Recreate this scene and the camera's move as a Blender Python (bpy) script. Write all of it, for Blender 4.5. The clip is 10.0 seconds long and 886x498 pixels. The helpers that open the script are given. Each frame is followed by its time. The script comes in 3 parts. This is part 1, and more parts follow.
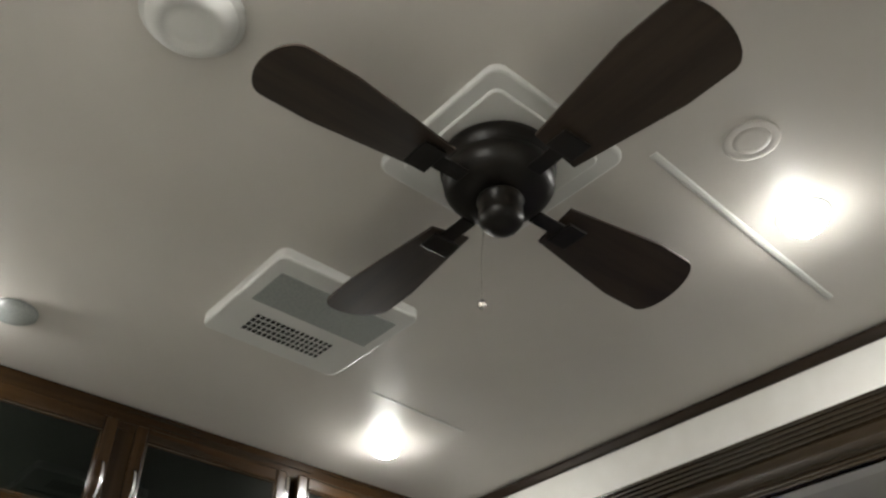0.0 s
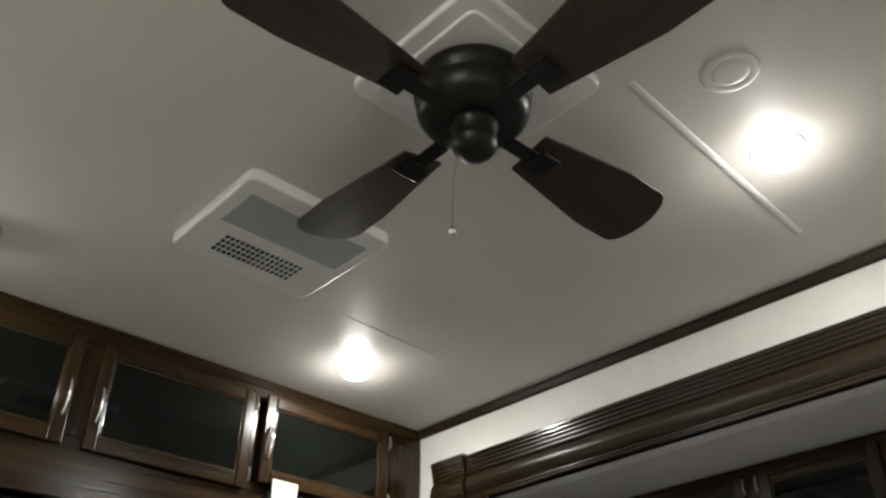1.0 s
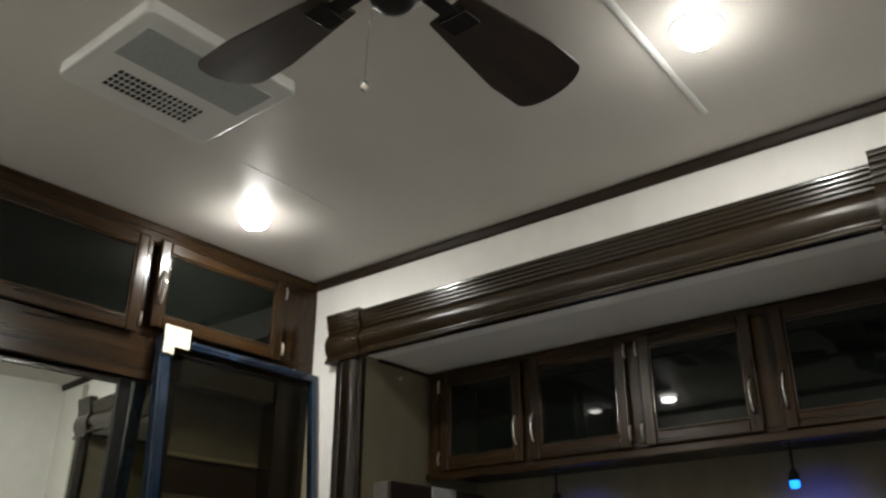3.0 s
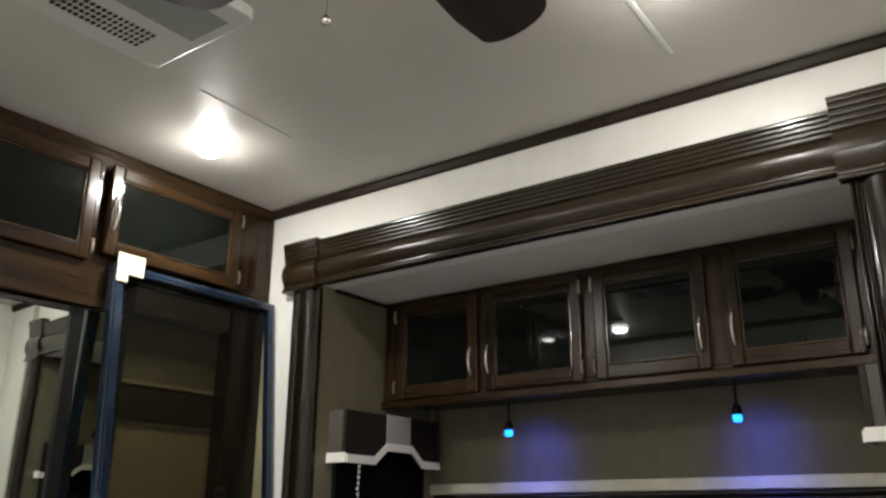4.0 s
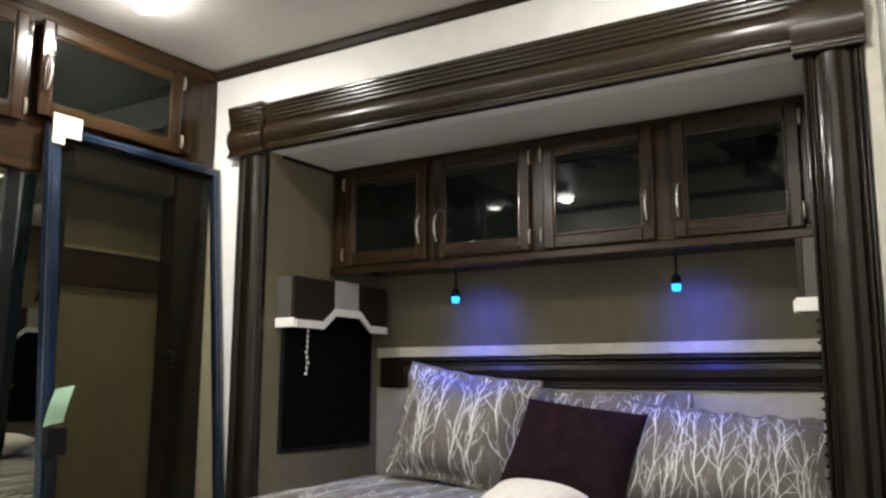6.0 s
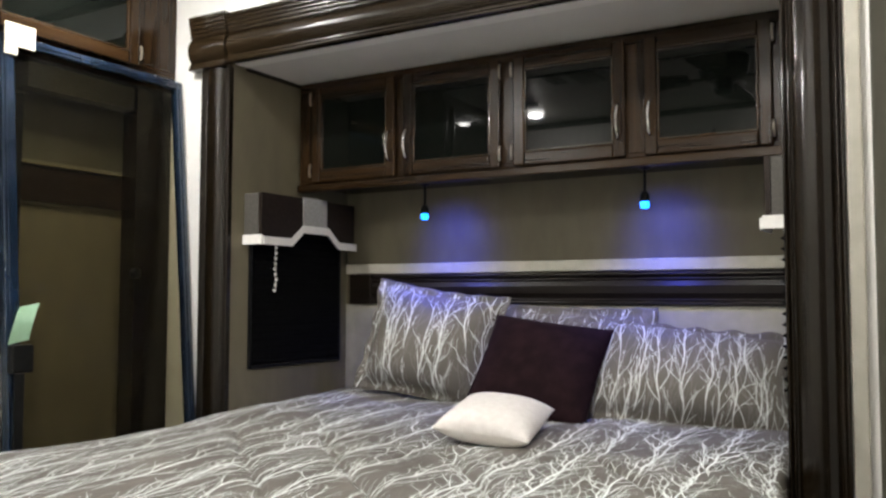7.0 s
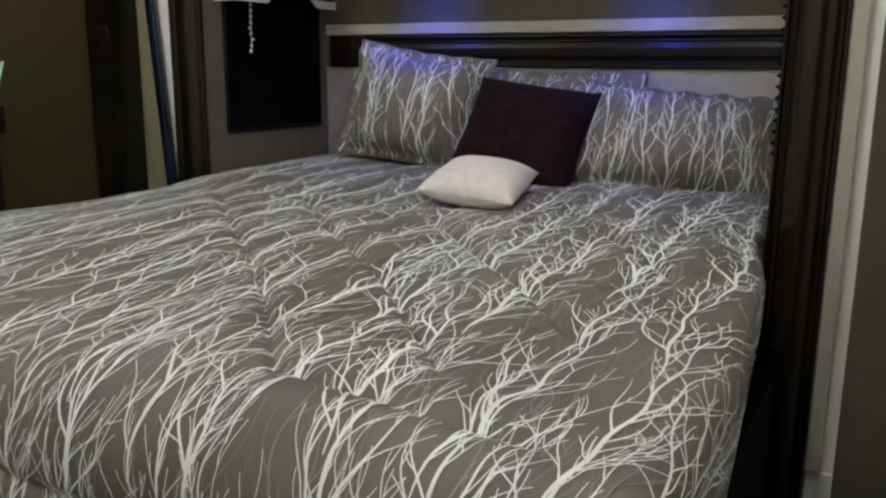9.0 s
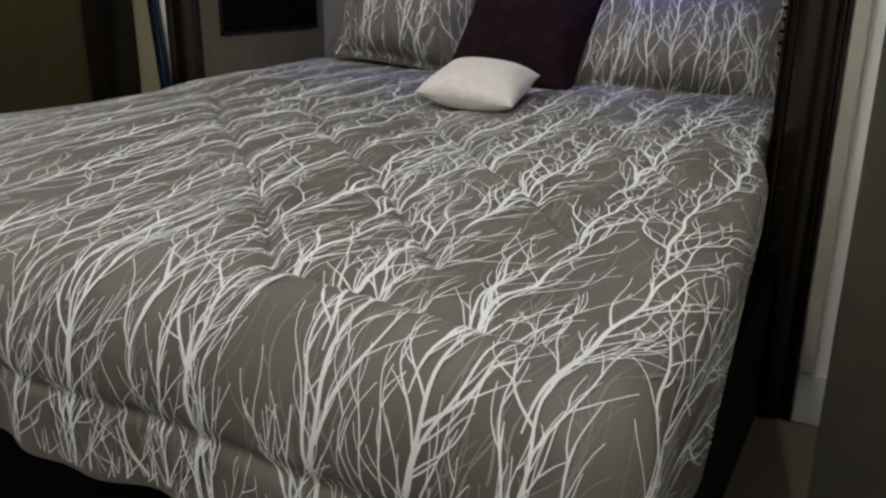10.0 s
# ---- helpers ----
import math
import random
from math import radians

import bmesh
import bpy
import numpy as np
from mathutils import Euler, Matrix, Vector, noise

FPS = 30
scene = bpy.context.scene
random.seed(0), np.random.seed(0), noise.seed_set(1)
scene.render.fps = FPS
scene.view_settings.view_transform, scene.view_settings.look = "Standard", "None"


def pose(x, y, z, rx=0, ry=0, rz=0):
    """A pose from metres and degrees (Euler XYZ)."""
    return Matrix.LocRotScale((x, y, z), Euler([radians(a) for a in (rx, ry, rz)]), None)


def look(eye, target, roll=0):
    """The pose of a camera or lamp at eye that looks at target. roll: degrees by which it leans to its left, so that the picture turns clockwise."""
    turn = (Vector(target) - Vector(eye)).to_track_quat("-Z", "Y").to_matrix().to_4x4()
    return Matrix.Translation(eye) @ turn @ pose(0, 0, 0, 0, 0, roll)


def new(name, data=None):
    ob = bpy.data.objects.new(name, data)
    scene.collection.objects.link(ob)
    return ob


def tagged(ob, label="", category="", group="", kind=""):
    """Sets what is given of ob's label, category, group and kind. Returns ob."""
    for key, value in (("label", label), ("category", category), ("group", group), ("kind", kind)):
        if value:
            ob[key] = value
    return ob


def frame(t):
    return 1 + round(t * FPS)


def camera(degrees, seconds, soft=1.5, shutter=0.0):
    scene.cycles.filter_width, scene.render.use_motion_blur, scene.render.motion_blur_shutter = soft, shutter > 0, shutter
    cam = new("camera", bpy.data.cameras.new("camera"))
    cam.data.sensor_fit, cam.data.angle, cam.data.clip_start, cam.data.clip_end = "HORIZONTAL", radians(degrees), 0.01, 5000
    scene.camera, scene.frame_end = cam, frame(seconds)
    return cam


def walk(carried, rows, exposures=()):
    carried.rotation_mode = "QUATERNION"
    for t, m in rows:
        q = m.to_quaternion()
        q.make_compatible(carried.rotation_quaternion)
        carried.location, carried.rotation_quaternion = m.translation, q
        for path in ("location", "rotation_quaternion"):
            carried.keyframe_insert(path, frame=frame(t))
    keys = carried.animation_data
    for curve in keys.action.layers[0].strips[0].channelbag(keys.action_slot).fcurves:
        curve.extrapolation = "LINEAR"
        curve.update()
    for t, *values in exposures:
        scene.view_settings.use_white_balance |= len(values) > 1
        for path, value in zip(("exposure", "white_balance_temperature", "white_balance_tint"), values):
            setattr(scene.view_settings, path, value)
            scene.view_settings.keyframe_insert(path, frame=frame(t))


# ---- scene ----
CEIL = 2.288
XL, XR = -2.285, 0.30    # wardrobe face, far side wall
YB, YF = 1.96, -0.42     # slide-out wall, opposite wall
OL, OR = -2.0, -0.205    # slide-out opening
HEAD = 2.63              # head wall of the slide-out
SC = 1.937               # slide-out ceiling

cam = camera(55.7, 10.0, soft=2.5)
PATH = [
    (0, (0.128, -0.198, 1.043), (-1.052, 0.835, 2.285), -0.3), (1, (0.128, -0.184, 1.053), (-1.091, 0.960, 2.148), 0.0),
    (1.5, (0.121, -0.172, 1.062), (-1.101, 1.033, 2.098), 0.1), (2, (0.116, -0.168, 1.066), (-1.095, 1.107, 2.02), 0.1),
    (2.5, (0.110, -0.173, 1.066), (-1.076, 1.178, 1.939), 0.1), (4, (0.107, -0.185, 1.111), (-1.013, 1.351, 1.731), 0.3),
    (4.5, (0.102, -0.187, 1.117), (-1.001, 1.392, 1.651), 0.3), (5, (0.1, -0.185, 1.121), (-0.988, 1.431, 1.573), 0.3),
    (5.5, (0.096, -0.185, 1.121), (-0.978, 1.459, 1.502), 0.3), (7, (0.083, -0.174, 1.126), (-0.918, 1.554, 1.239), 0.1),
    (7.5, (0.075, -0.162, 1.119), (-0.899, 1.586, 1.078), 0.2), (8, (0.069, -0.154, 1.114), (-0.896, 1.586, 0.907), 0.3),
    (8.5, (0.065, -0.147, 1.108), (-0.89, 1.58, 0.786), 0.3), (9, (0.063, -0.142, 1.102), (-0.881, 1.568, 0.675), 0.4),
    (9.5, (0.06, -0.137, 1.092), (-0.872, 1.554, 0.569), 0.4), (10, (0.058, -0.134, 1.082), (-0.856, 1.53, 0.451), 0.4)]
walk(cam, [(t, look(eye, aim, lean)) for t, eye, aim, lean in PATH],
     exposures=[(0.0, -0.42, 6500, 10), (1.0, -0.48, 6500, 10), (2.5, -0.68, 6550, 10), (4.0, -0.26, 6600, 10), (4.5, -0.06, 6600, 11), (5.5, 0.14, 6600, 11.5), (7.0, 0.24, 6450, 12),
                (7.5, 0.18, 6450, 12), (8.0, -0.02, 6450, 12), (9.0, -0.62, 6400, 12), (10.0, -0.68, 6350, 13)])

# ---- world and lights ----
world = bpy.data.worlds.new("night")
scene.world = world
world.use_nodes = True
world.node_tree.nodes["Background"].inputs[0].default_value = (0.02, 0.025, 0.04, 1)
world.node_tree.nodes["Background"].inputs[1].default_value = 0.3

LIGHTS = [(-1.985, 1.39), (-0.425, 1.38), (-2.02, -0.02), (-0.42, -0.12)]   # puck lights, whose lenses give the light
PUCK_GLOW = 760.0

# ---- materials ----
def mat(name, col, rough=0.5, metal=0.0, col2=None, scale=8.0, stretch=(1, 1, 1), bump=0.0, bscale=120.0,
        coat=0.0, emit=None, estr=0.0, spec=0.5, detail=4.0, rvar=0.0, lo=0.35, hi=0.68):
    m = bpy.data.materials.new(name)
    m.use_nodes = True
    nt = m.node_tree
    b = nt.nodes["Principled BSDF"]
    b.inputs["Base Color"].default_value = (*col, 1)
    b.inputs["Roughness"].default_value = rough
    b.inputs["Metallic"].default_value = metal
    b.inputs["Coat Weight"].default_value = coat
    b.inputs["Coat Roughness"].default_value = 0.12
    b.inputs["Specular IOR Level"].default_value = spec
    tc = nt.nodes.new("ShaderNodeTexCoord")
    if col2 or rvar:
        mp = nt.nodes.new("ShaderNodeMapping")
        mp.inputs["Scale"].default_value = stretch
        nt.links.new(tc.outputs["Object"], mp.inputs["Vector"])
        n = nt.nodes.new("ShaderNodeTexNoise")
        n.inputs["Scale"].default_value, n.inputs["Detail"].default_value = scale, detail
        nt.links.new(mp.outputs[0], n.inputs["Vector"])
        if col2:
            r = nt.nodes.new("ShaderNodeValToRGB")
            r.color_ramp.elements[0].position, r.color_ramp.elements[1].position = lo, hi
            r.color_ramp.elements[0].color, r.color_ramp.elements[1].color = (*col, 1), (*col2, 1)
            nt.links.new(n.outputs["Fac"], r.inputs[0])
            nt.links.new(r.outputs[0], b.inputs["Base Color"])
        if rvar:
            mr = nt.nodes.new("ShaderNodeMapRange")
            mr.inputs["To Min"].default_value, mr.inputs["To Max"].default_value = rough - rvar, rough + rvar
            nt.links.new(n.outputs["Fac"], mr.inputs["Value"])
            nt.links.new(mr.outputs[0], b.inputs["Roughness"])
    if bump:
        n2 = nt.nodes.new("ShaderNodeTexNoise")
        n2.inputs["Scale"].default_value, n2.inputs["Detail"].default_value = bscale, 3.0
        mp2 = nt.nodes.new("ShaderNodeMapping")
        mp2.inputs["Scale"].default_value = stretch
        nt.links.new(tc.outputs["Object"], mp2.inputs["Vector"])
        nt.links.new(mp2.outputs[0], n2.inputs["Vector"])
        bp = nt.nodes.new("ShaderNodeBump")
        bp.inputs["Strength"].default_value, bp.inputs["Distance"].default_value = bump, 0.004
        nt.links.new(n2.outputs["Fac"], bp.inputs["Height"])
        nt.links.new(bp.outputs[0], b.inputs["Normal"])
    if emit:
        b.inputs["Emission Color"].default_value = (*emit, 1)
        b.inputs["Emission Strength"].default_value = estr
    return m


M_CEIL = mat("ceiling_vinyl", (0.60, 0.57, 0.53), 0.42, col2=(0.66, 0.63, 0.59), scale=1.6, bump=0.05, bscale=60)
M_WHITE = mat("pale_wallboard", (0.79, 0.775, 0.735), 0.5, col2=(0.83, 0.815, 0.78), scale=14, bump=0.05, bscale=200)
M_TAUPE = mat("taupe_wallboard", (0.146, 0.127, 0.080), 0.6, col2=(0.168, 0.147, 0.094), scale=18, stretch=(1, 1, 0.4), bump=0.06, bscale=180)
M_ENTRY = mat("beige_wallboard", (0.40, 0.38, 0.31), 0.6, col2=(0.46, 0.44, 0.37), scale=20, bump=0.06, bscale=180)
# dark olive: tone of the closet boards, and shade painted onto the partition
M_PART = mat("olive_and_shaded_panel", (0.060, 0.055, 0.036), 0.6, col2=(0.076, 0.069, 0.047), scale=12, bump=0.06, bscale=160)
M_SLIDECEIL = mat("slide_ceiling_vinyl", (0.62, 0.60, 0.57), 0.5, col2=(0.68, 0.66, 0.62), scale=3)
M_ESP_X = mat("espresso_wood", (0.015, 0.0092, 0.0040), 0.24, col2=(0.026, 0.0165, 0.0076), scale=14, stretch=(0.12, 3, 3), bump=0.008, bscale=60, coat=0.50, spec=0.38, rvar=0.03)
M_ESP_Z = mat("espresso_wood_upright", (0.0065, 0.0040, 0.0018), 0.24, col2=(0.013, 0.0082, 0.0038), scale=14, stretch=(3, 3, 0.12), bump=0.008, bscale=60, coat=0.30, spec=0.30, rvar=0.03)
M_BROWN_Y = mat("walnut_stained_wood", (0.011, 0.0055, 0.0020), 0.23, col2=(0.036, 0.0185, 0.0066), scale=12, stretch=(3, 0.12, 3), bump=0.018, bscale=50, coat=0.06, spec=0.30, rvar=0.04, lo=0.30, hi=0.74)
M_BROWN_X = mat("walnut_stained_rail", (0.011, 0.0055, 0.0020), 0.23, col2=(0.036, 0.0185, 0.0066), scale=12, stretch=(0.12, 3, 3), bump=0.018, bscale=50, coat=0.06, spec=0.30, rvar=0.04, lo=0.30, hi=0.74)
M_BROWN_Z = mat("walnut_stained_stile", (0.011, 0.0055, 0.0020), 0.23, col2=(0.036, 0.0185, 0.0066), scale=12, stretch=(3, 3, 0.12), bump=0.018, bscale=50, coat=0.06, spec=0.30, rvar=0.04, lo=0.30, hi=0.74)
M_TRIM = mat("dark_brown_trim", (0.014, 0.0078, 0.0040), 0.5, col2=(0.024, 0.0140, 0.0072), scale=14, stretch=(0.2, 0.2, 3), spec=0.22)
M_HEAD = mat("dark_headboard_wood", (0.007, 0.0045, 0.0028), 0.40, col2=(0.013, 0.0085, 0.005), scale=14, stretch=(0.12, 3, 3), spec=0.22, bump=0.01, bscale=60)
M_GLASS = mat("smoked_black_glass", (0.004, 0.005, 0.004), 0.03, spec=0.26)
M_HINGE = mat("brushed_nickel_hinge", (0.34, 0.30, 0.25), 0.32, 1.0)
M_BEAD = mat("polished_walnut_bead", (0.026, 0.013, 0.005), 0.16, col2=(0.050, 0.027, 0.011), scale=14, coat=0.8)
M_CHROME = mat("chrome", (0.75, 0.73, 0.70), 0.14, 1.0)
M_MIRROR = mat("mirror_silver", (0.66, 0.69, 0.65), 0.01, 1.0)
M_BLACK = mat("black_plastic", (0.006, 0.006, 0.006), 0.35, col2=(0.010, 0.010, 0.010), scale=30, spec=0.2)
M_FANBODY = mat("oil_rubbed_bronze", (0.006, 0.005, 0.004), 0.36, 0.0, spec=0.25, col2=(0.010, 0.008, 0.006), scale=20)
M_BLADE = mat("dark_fan_blade", (0.020, 0.013, 0.009), 0.5, spec=0.3, col2=(0.036, 0.024, 0.016), scale=10, stretch=(0.3, 4, 4))
M_PLASTIC = mat("white_plastic", (0.68, 0.68, 0.66), 0.38, col2=(0.71, 0.71, 0.69), scale=5)
M_GREY = mat("grey_filter_grille", (0.30, 0.32, 0.31), 0.7, col2=(0.36, 0.38, 0.37), scale=150, bump=0.3, bscale=300)
M_HOLE = mat("dark_vent_hole", (0.01, 0.01, 0.01), 0.8)
M_BLUE = mat("blue_film", (0.005, 0.012, 0.026), 0.18, col2=(0.012, 0.028, 0.058), scale=9, stretch=(1, 1, 0.3), coat=0.8)
M_CARD = mat("cream_card_corner", (0.80, 0.74, 0.56), 0.7, col2=(0.86, 0.80, 0.64), scale=25)
M_TAG = mat("green_paper_tag", (0.36, 0.60, 0.40), 0.7, col2=(0.44, 0.68, 0.48), scale=20)
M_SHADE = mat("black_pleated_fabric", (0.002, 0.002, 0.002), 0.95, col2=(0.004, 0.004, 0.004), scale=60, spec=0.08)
M_VALDARK = mat("dark_brown_leatherette", (0.015, 0.0095, 0.007), 0.5, spec=0.22, col2=(0.024, 0.016, 0.0115), scale=60, bump=0.15, bscale=250)
M_VALSIDE = mat("taupe_weave_fabric", (0.055, 0.050, 0.042), 0.75, col2=(0.080, 0.073, 0.062), scale=160, bump=0.2, bscale=400)
M_VALGREY = mat("grey_weave_fabric", (0.30, 0.29, 0.27), 0.75, col2=(0.38, 0.37, 0.35), scale=160, bump=0.2, bscale=400)
M_PIPING = mat("white_piping", (0.78, 0.76, 0.72), 0.6, col2=(0.84, 0.82, 0.78), scale=60)
M_BED = mat("taupe_bedspread", (0.138, 0.124, 0.106), 0.52, col2=(0.186, 0.168, 0.145), scale=5, spec=0.32, bump=0.12, bscale=500)
M_FAINT = mat("faint_beige_twig_print", (0.23, 0.215, 0.195), 0.7, col2=(0.34, 0.32, 0.295), scale=9, spec=0.2)
M_PRINT = mat("white_branch_print", (0.80, 0.83, 0.81), 0.7, col2=(0.91, 0.93, 0.91), scale=9, spec=0.3)
M_PLUM = mat("plum_velvet", (0.010, 0.0035, 0.005), 0.85, spec=0.12, col2=(0.020, 0.008, 0.010), scale=22, bump=0.2, bscale=120)
M_CREAM = mat("cream_plush", (0.74, 0.70, 0.66), 0.9, col2=(0.82, 0.78, 0.74), scale=60, bump=0.35, bscale=220)
M_CARPET = mat("tan_carpet", (0.095, 0.080, 0.050), 0.95, col2=(0.155, 0.132, 0.090), scale=160, bump=0.8, bscale=350)
M_BASEBOARD = mat("pale_baseboard", (0.66, 0.66, 0.62), 0.45, col2=(0.72, 0.72, 0.68), scale=8)
M_BLUELED = mat("blue_led", (0.02, 0.1, 0.4), 0.4, emit=(0.01, 0.26, 1.0), estr=4.0)
M_PUCK = mat("lit_lamp_lens", (0.9, 0.88, 0.84), 0.4, emit=(0.98, 0.97, 0.915), estr=PUCK_GLOW)
nt = M_PUCK.node_tree                        # the diffuser throws most of its light straight down
pg, pz, pw = nt.nodes.new("ShaderNodeNewGeometry"), nt.nodes.new("ShaderNodeSeparateXYZ"), nt.nodes.new("ShaderNodeMapRange")
pw.interpolation_type = 'SMOOTHSTEP'
pw.inputs["From Min"].default_value, pw.inputs["From Max"].default_value = -0.42, -1.0
pw.inputs["To Min"].default_value, pw.inputs["To Max"].default_value = PUCK_GLOW * 0.03, PUCK_GLOW
nt.links.new(pg.outputs["Normal"], pz.inputs[0])
nt.links.new(pz.outputs["Z"], pw.inputs["Value"])
nt.links.new(pw.outputs[0], nt.nodes["Principled BSDF"].inputs["Emission Strength"])
M_SMOKE = mat("tinted_closet_glass", (0.02, 0.02, 0.02), 0.05)
nt = M_SMOKE.node_tree
tr = nt.nodes.new("ShaderNodeBsdfTransparent"); tr.inputs[0].default_value = (0.84, 0.82, 0.74, 1)
mx = nt.nodes.new("ShaderNodeMixShader"); mx.inputs[0].default_value = 0.10
nt.links.new(tr.outputs[0], mx.inputs[1]); nt.links.new(nt.nodes["Principled BSDF"].outputs[0], mx.inputs[2])
nt.links.new(mx.outputs[0], nt.nodes["Material Output"].inputs[0])

# ---- mesh helpers ----
def part(name, bm, material, parent=None, label="", smooth=False):
    me = bpy.data.meshes.new(name)
    bm.normal_update()
    bm.to_mesh(me)
    bm.free()
    me.materials.append(material)
    if smooth:
        for p in me.polygons:
            p.use_smooth = True
    ob = new(name, me)
    if parent:
        ob.parent = parent
    if label:
        ob["label"] = label
    return ob


def empty(name, loc, label, category, group="", kind=""):
    ob = new(name)
    ob.location = loc
    return tagged(ob, label, category, group, kind)


def box(x0, x1, y0, y1, z0, z1, bevel=0.0, bm=None, seg=2):
    bm2 = bmesh.new()
    bmesh.ops.create_cube(bm2, size=1)
    for v in bm2.verts:
        v.co = Vector(((x0 + x1) / 2 + v.co.x * (x1 - x0), (y0 + y1) / 2 + v.co.y * (y1 - y0), (z0 + z1) / 2 + v.co.z * (z1 - z0)))
    if bevel:
        bmesh.ops.bevel(bm2, geom=bm2.edges[:], offset=bevel, segments=seg, affect='EDGES', profile=0.5)
    if bm is None:
        return bm2
    me = bpy.data.meshes.new("tmp")
    bm2.to_mesh(me)
    bm2.free()
    bm.from_mesh(me)
    bpy.data.meshes.remove(me)
    return bm


def shifted(bm, loc):
    """The mesh in its thing's own coordinates, from world ones."""
    bmesh.ops.translate(bm, verts=bm.verts[:], vec=-Vector(loc))
    return bm


def lathe(profile, seg=32, axis='z'):
    bm = bmesh.new()
    rings = []
    for r, z in profile:
        if r < 1e-5:
            rings.append([bm.verts.new((0, 0, z))])
        else:
            rings.append([bm.verts.new((r * math.cos(2 * math.pi * i / seg), r * math.sin(2 * math.pi * i / seg), z)) for i in range(seg)])
    for a, b in zip(rings, rings[1:]):
        for i in range(seg):
            j = (i + 1) % seg
            if len(a) == 1 and len(b) > 1:
                bm.faces.new((a[0], b[i], b[j]))
            elif len(b) == 1 and len(a) > 1:
                bm.faces.new((a[i], b[0], a[j]))
            elif len(a) > 1:
                bm.faces.new((a[i], b[i], b[j], a[j]))
    bmesh.ops.recalc_face_normals(bm, faces=bm.faces[:])
    return bm


def extrude_profile(pts, place, a, b):
    """A closed outline pts (u, v), swept from a to b; place(u, v, s) gives the point."""
    bm = bmesh.new()
    A = [bm.verts.new(place(u, v, a)) for u, v in pts]
    B = [bm.verts.new(place(u, v, b)) for u, v in pts]
    n = len(pts)
    for i in range(n):
        j = (i + 1) % n
        bm.faces.new((A[i], A[j], B[j], B[i]))
    bm.faces.new(A)
    bm.faces.new(B[::-1])
    bmesh.ops.recalc_face_normals(bm, faces=bm.faces[:])
    return bm


def tube(points, r, seg=8):
    """A round rod through points."""
    bm = bmesh.new()
    pts = [Vector(p) for p in points]
    rings = []
    for i, p in enumerate(pts):
        d = (pts[min(i + 1, len(pts) - 1)] - pts[max(i - 1, 0)]).normalized()
        s = d.orthogonal().normalized() if i == 0 else (side - d * side.dot(d)).normalized()
        side = s
        t = d.cross(s)
        rings.append([bm.verts.new(p + r * (math.cos(2 * math.pi * k / seg) * s + math.sin(2 * math.pi * k / seg) * t)) for k in range(seg)])
    for a, b in zip(rings, rings[1:]):
        for k in range(seg):
            bm.faces.new((a[k], a[(k + 1) % seg], b[(k + 1) % seg], b[k]))
    bm.faces.new(rings[0][::-1])
    bm.faces.new(rings[-1])
    bmesh.ops.recalc_face_normals(bm, faces=bm.faces[:])
    return bm


# ---- structure ----
T = 0.06
tagged(part("floor", box(-3.1, XR + T, YF - T, HEAD + T, -0.05, 0), M_CARPET), "tan carpet floor of the bedroom", "floor", kind="structure")
tagged(part("ceiling", box(-3.1, XR + T, YF - T, YB + T, CEIL, CEIL + 0.05), M_CEIL), "off-white vinyl ceiling with batten seams", "ceiling", kind="structure")
tagged(part("wall_entry", box(XR, XR + T, YF, YB, 0, CEIL), M_WHITE), "pale side wall of the bedroom entry", "wall", kind="structure")
tagged(part("wall_back", box(-3.1, XR, YF - T, YF, 0, CEIL), M_WHITE), "pale wall opposite the bed", "wall", kind="structure")
tagged(part("wall_closet", box(-3.1, -3.04, YF, YB, 0, CEIL), M_TAUPE), "back wall behind the wardrobe", "wall", kind="structure")
for wname, wx0, wx1, wz0 in (("wall_bed_west", -3.1, OL - T, 0), ("wall_bed_east", OR + T, XR + T, 0), ("wall_bed_above", OL - T, OR + T, SC)):
    tagged(part(wname, box(wx0, wx1, YB, YB + T, wz0, CEIL), M_WHITE), "pale wallboard round the slide-out opening", "wall", kind="structure")
tagged(part("wall_slide_west", box(OL - T, OL, YB, HEAD, 0, SC), M_TAUPE), "taupe side wall of the slide-out", "wall", kind="structure")
tagged(part("wall_slide_east", box(OR, OR + T, YB, HEAD, 0, SC), M_TAUPE), "taupe side wall of the slide-out", "wall", kind="structure")
tagged(part("wall_head", box(OL - T, OR + T, HEAD, HEAD + T, 0, SC), M_TAUPE), "taupe head wall behind the bed", "wall", kind="structure")
tagged(part("ceiling_slide", box(OL - T, OR + T, YB + T, HEAD + T, SC, SC + 0.05), M_SLIDECEIL), "pale ceiling of the bed slide-out", "ceiling", kind="structure")

# dark crown trim along the ceiling
crown = [(0, 0), (0.013, 0), (0.017, -0.006), (0.017, -0.012), (0.012, -0.030), (0.008, -0.035), (0, -0.035)]
tagged(part("trim_bed_wall", extrude_profile(crown, lambda u, v, s: (s, YB - 0.001 - u, CEIL - 0.001 + v), XL + 0.002, XR), M_TRIM), "dark espresso crown trim under the ceiling", "trim", kind="structure")
tagged(part("trim_back_wall", extrude_profile(crown, lambda u, v, s: (s, YF + 0.001 + u, CEIL - 0.001 + v), XL, XR), M_TRIM), "dark espresso crown trim under the ceiling", "trim", kind="structure")
tagged(part("baseboard_bed_wall", box(OR + 0.132, XR - 0.002, YB - 0.012, YB - 0.001, 0.001, 0.14, 0.003), M_BASEBOARD), "pale painted baseboard", "baseboard", kind="structure")
tagged(part("trim_slide_return", box(OR + 0.132, OR + 0.166, YB - 0.020, YB - 0.001, 0.142, CEIL - 0.056, 0.004), M_ENTRY), "beige seal strip beside the slide-out jamb", "trim", kind="structure")

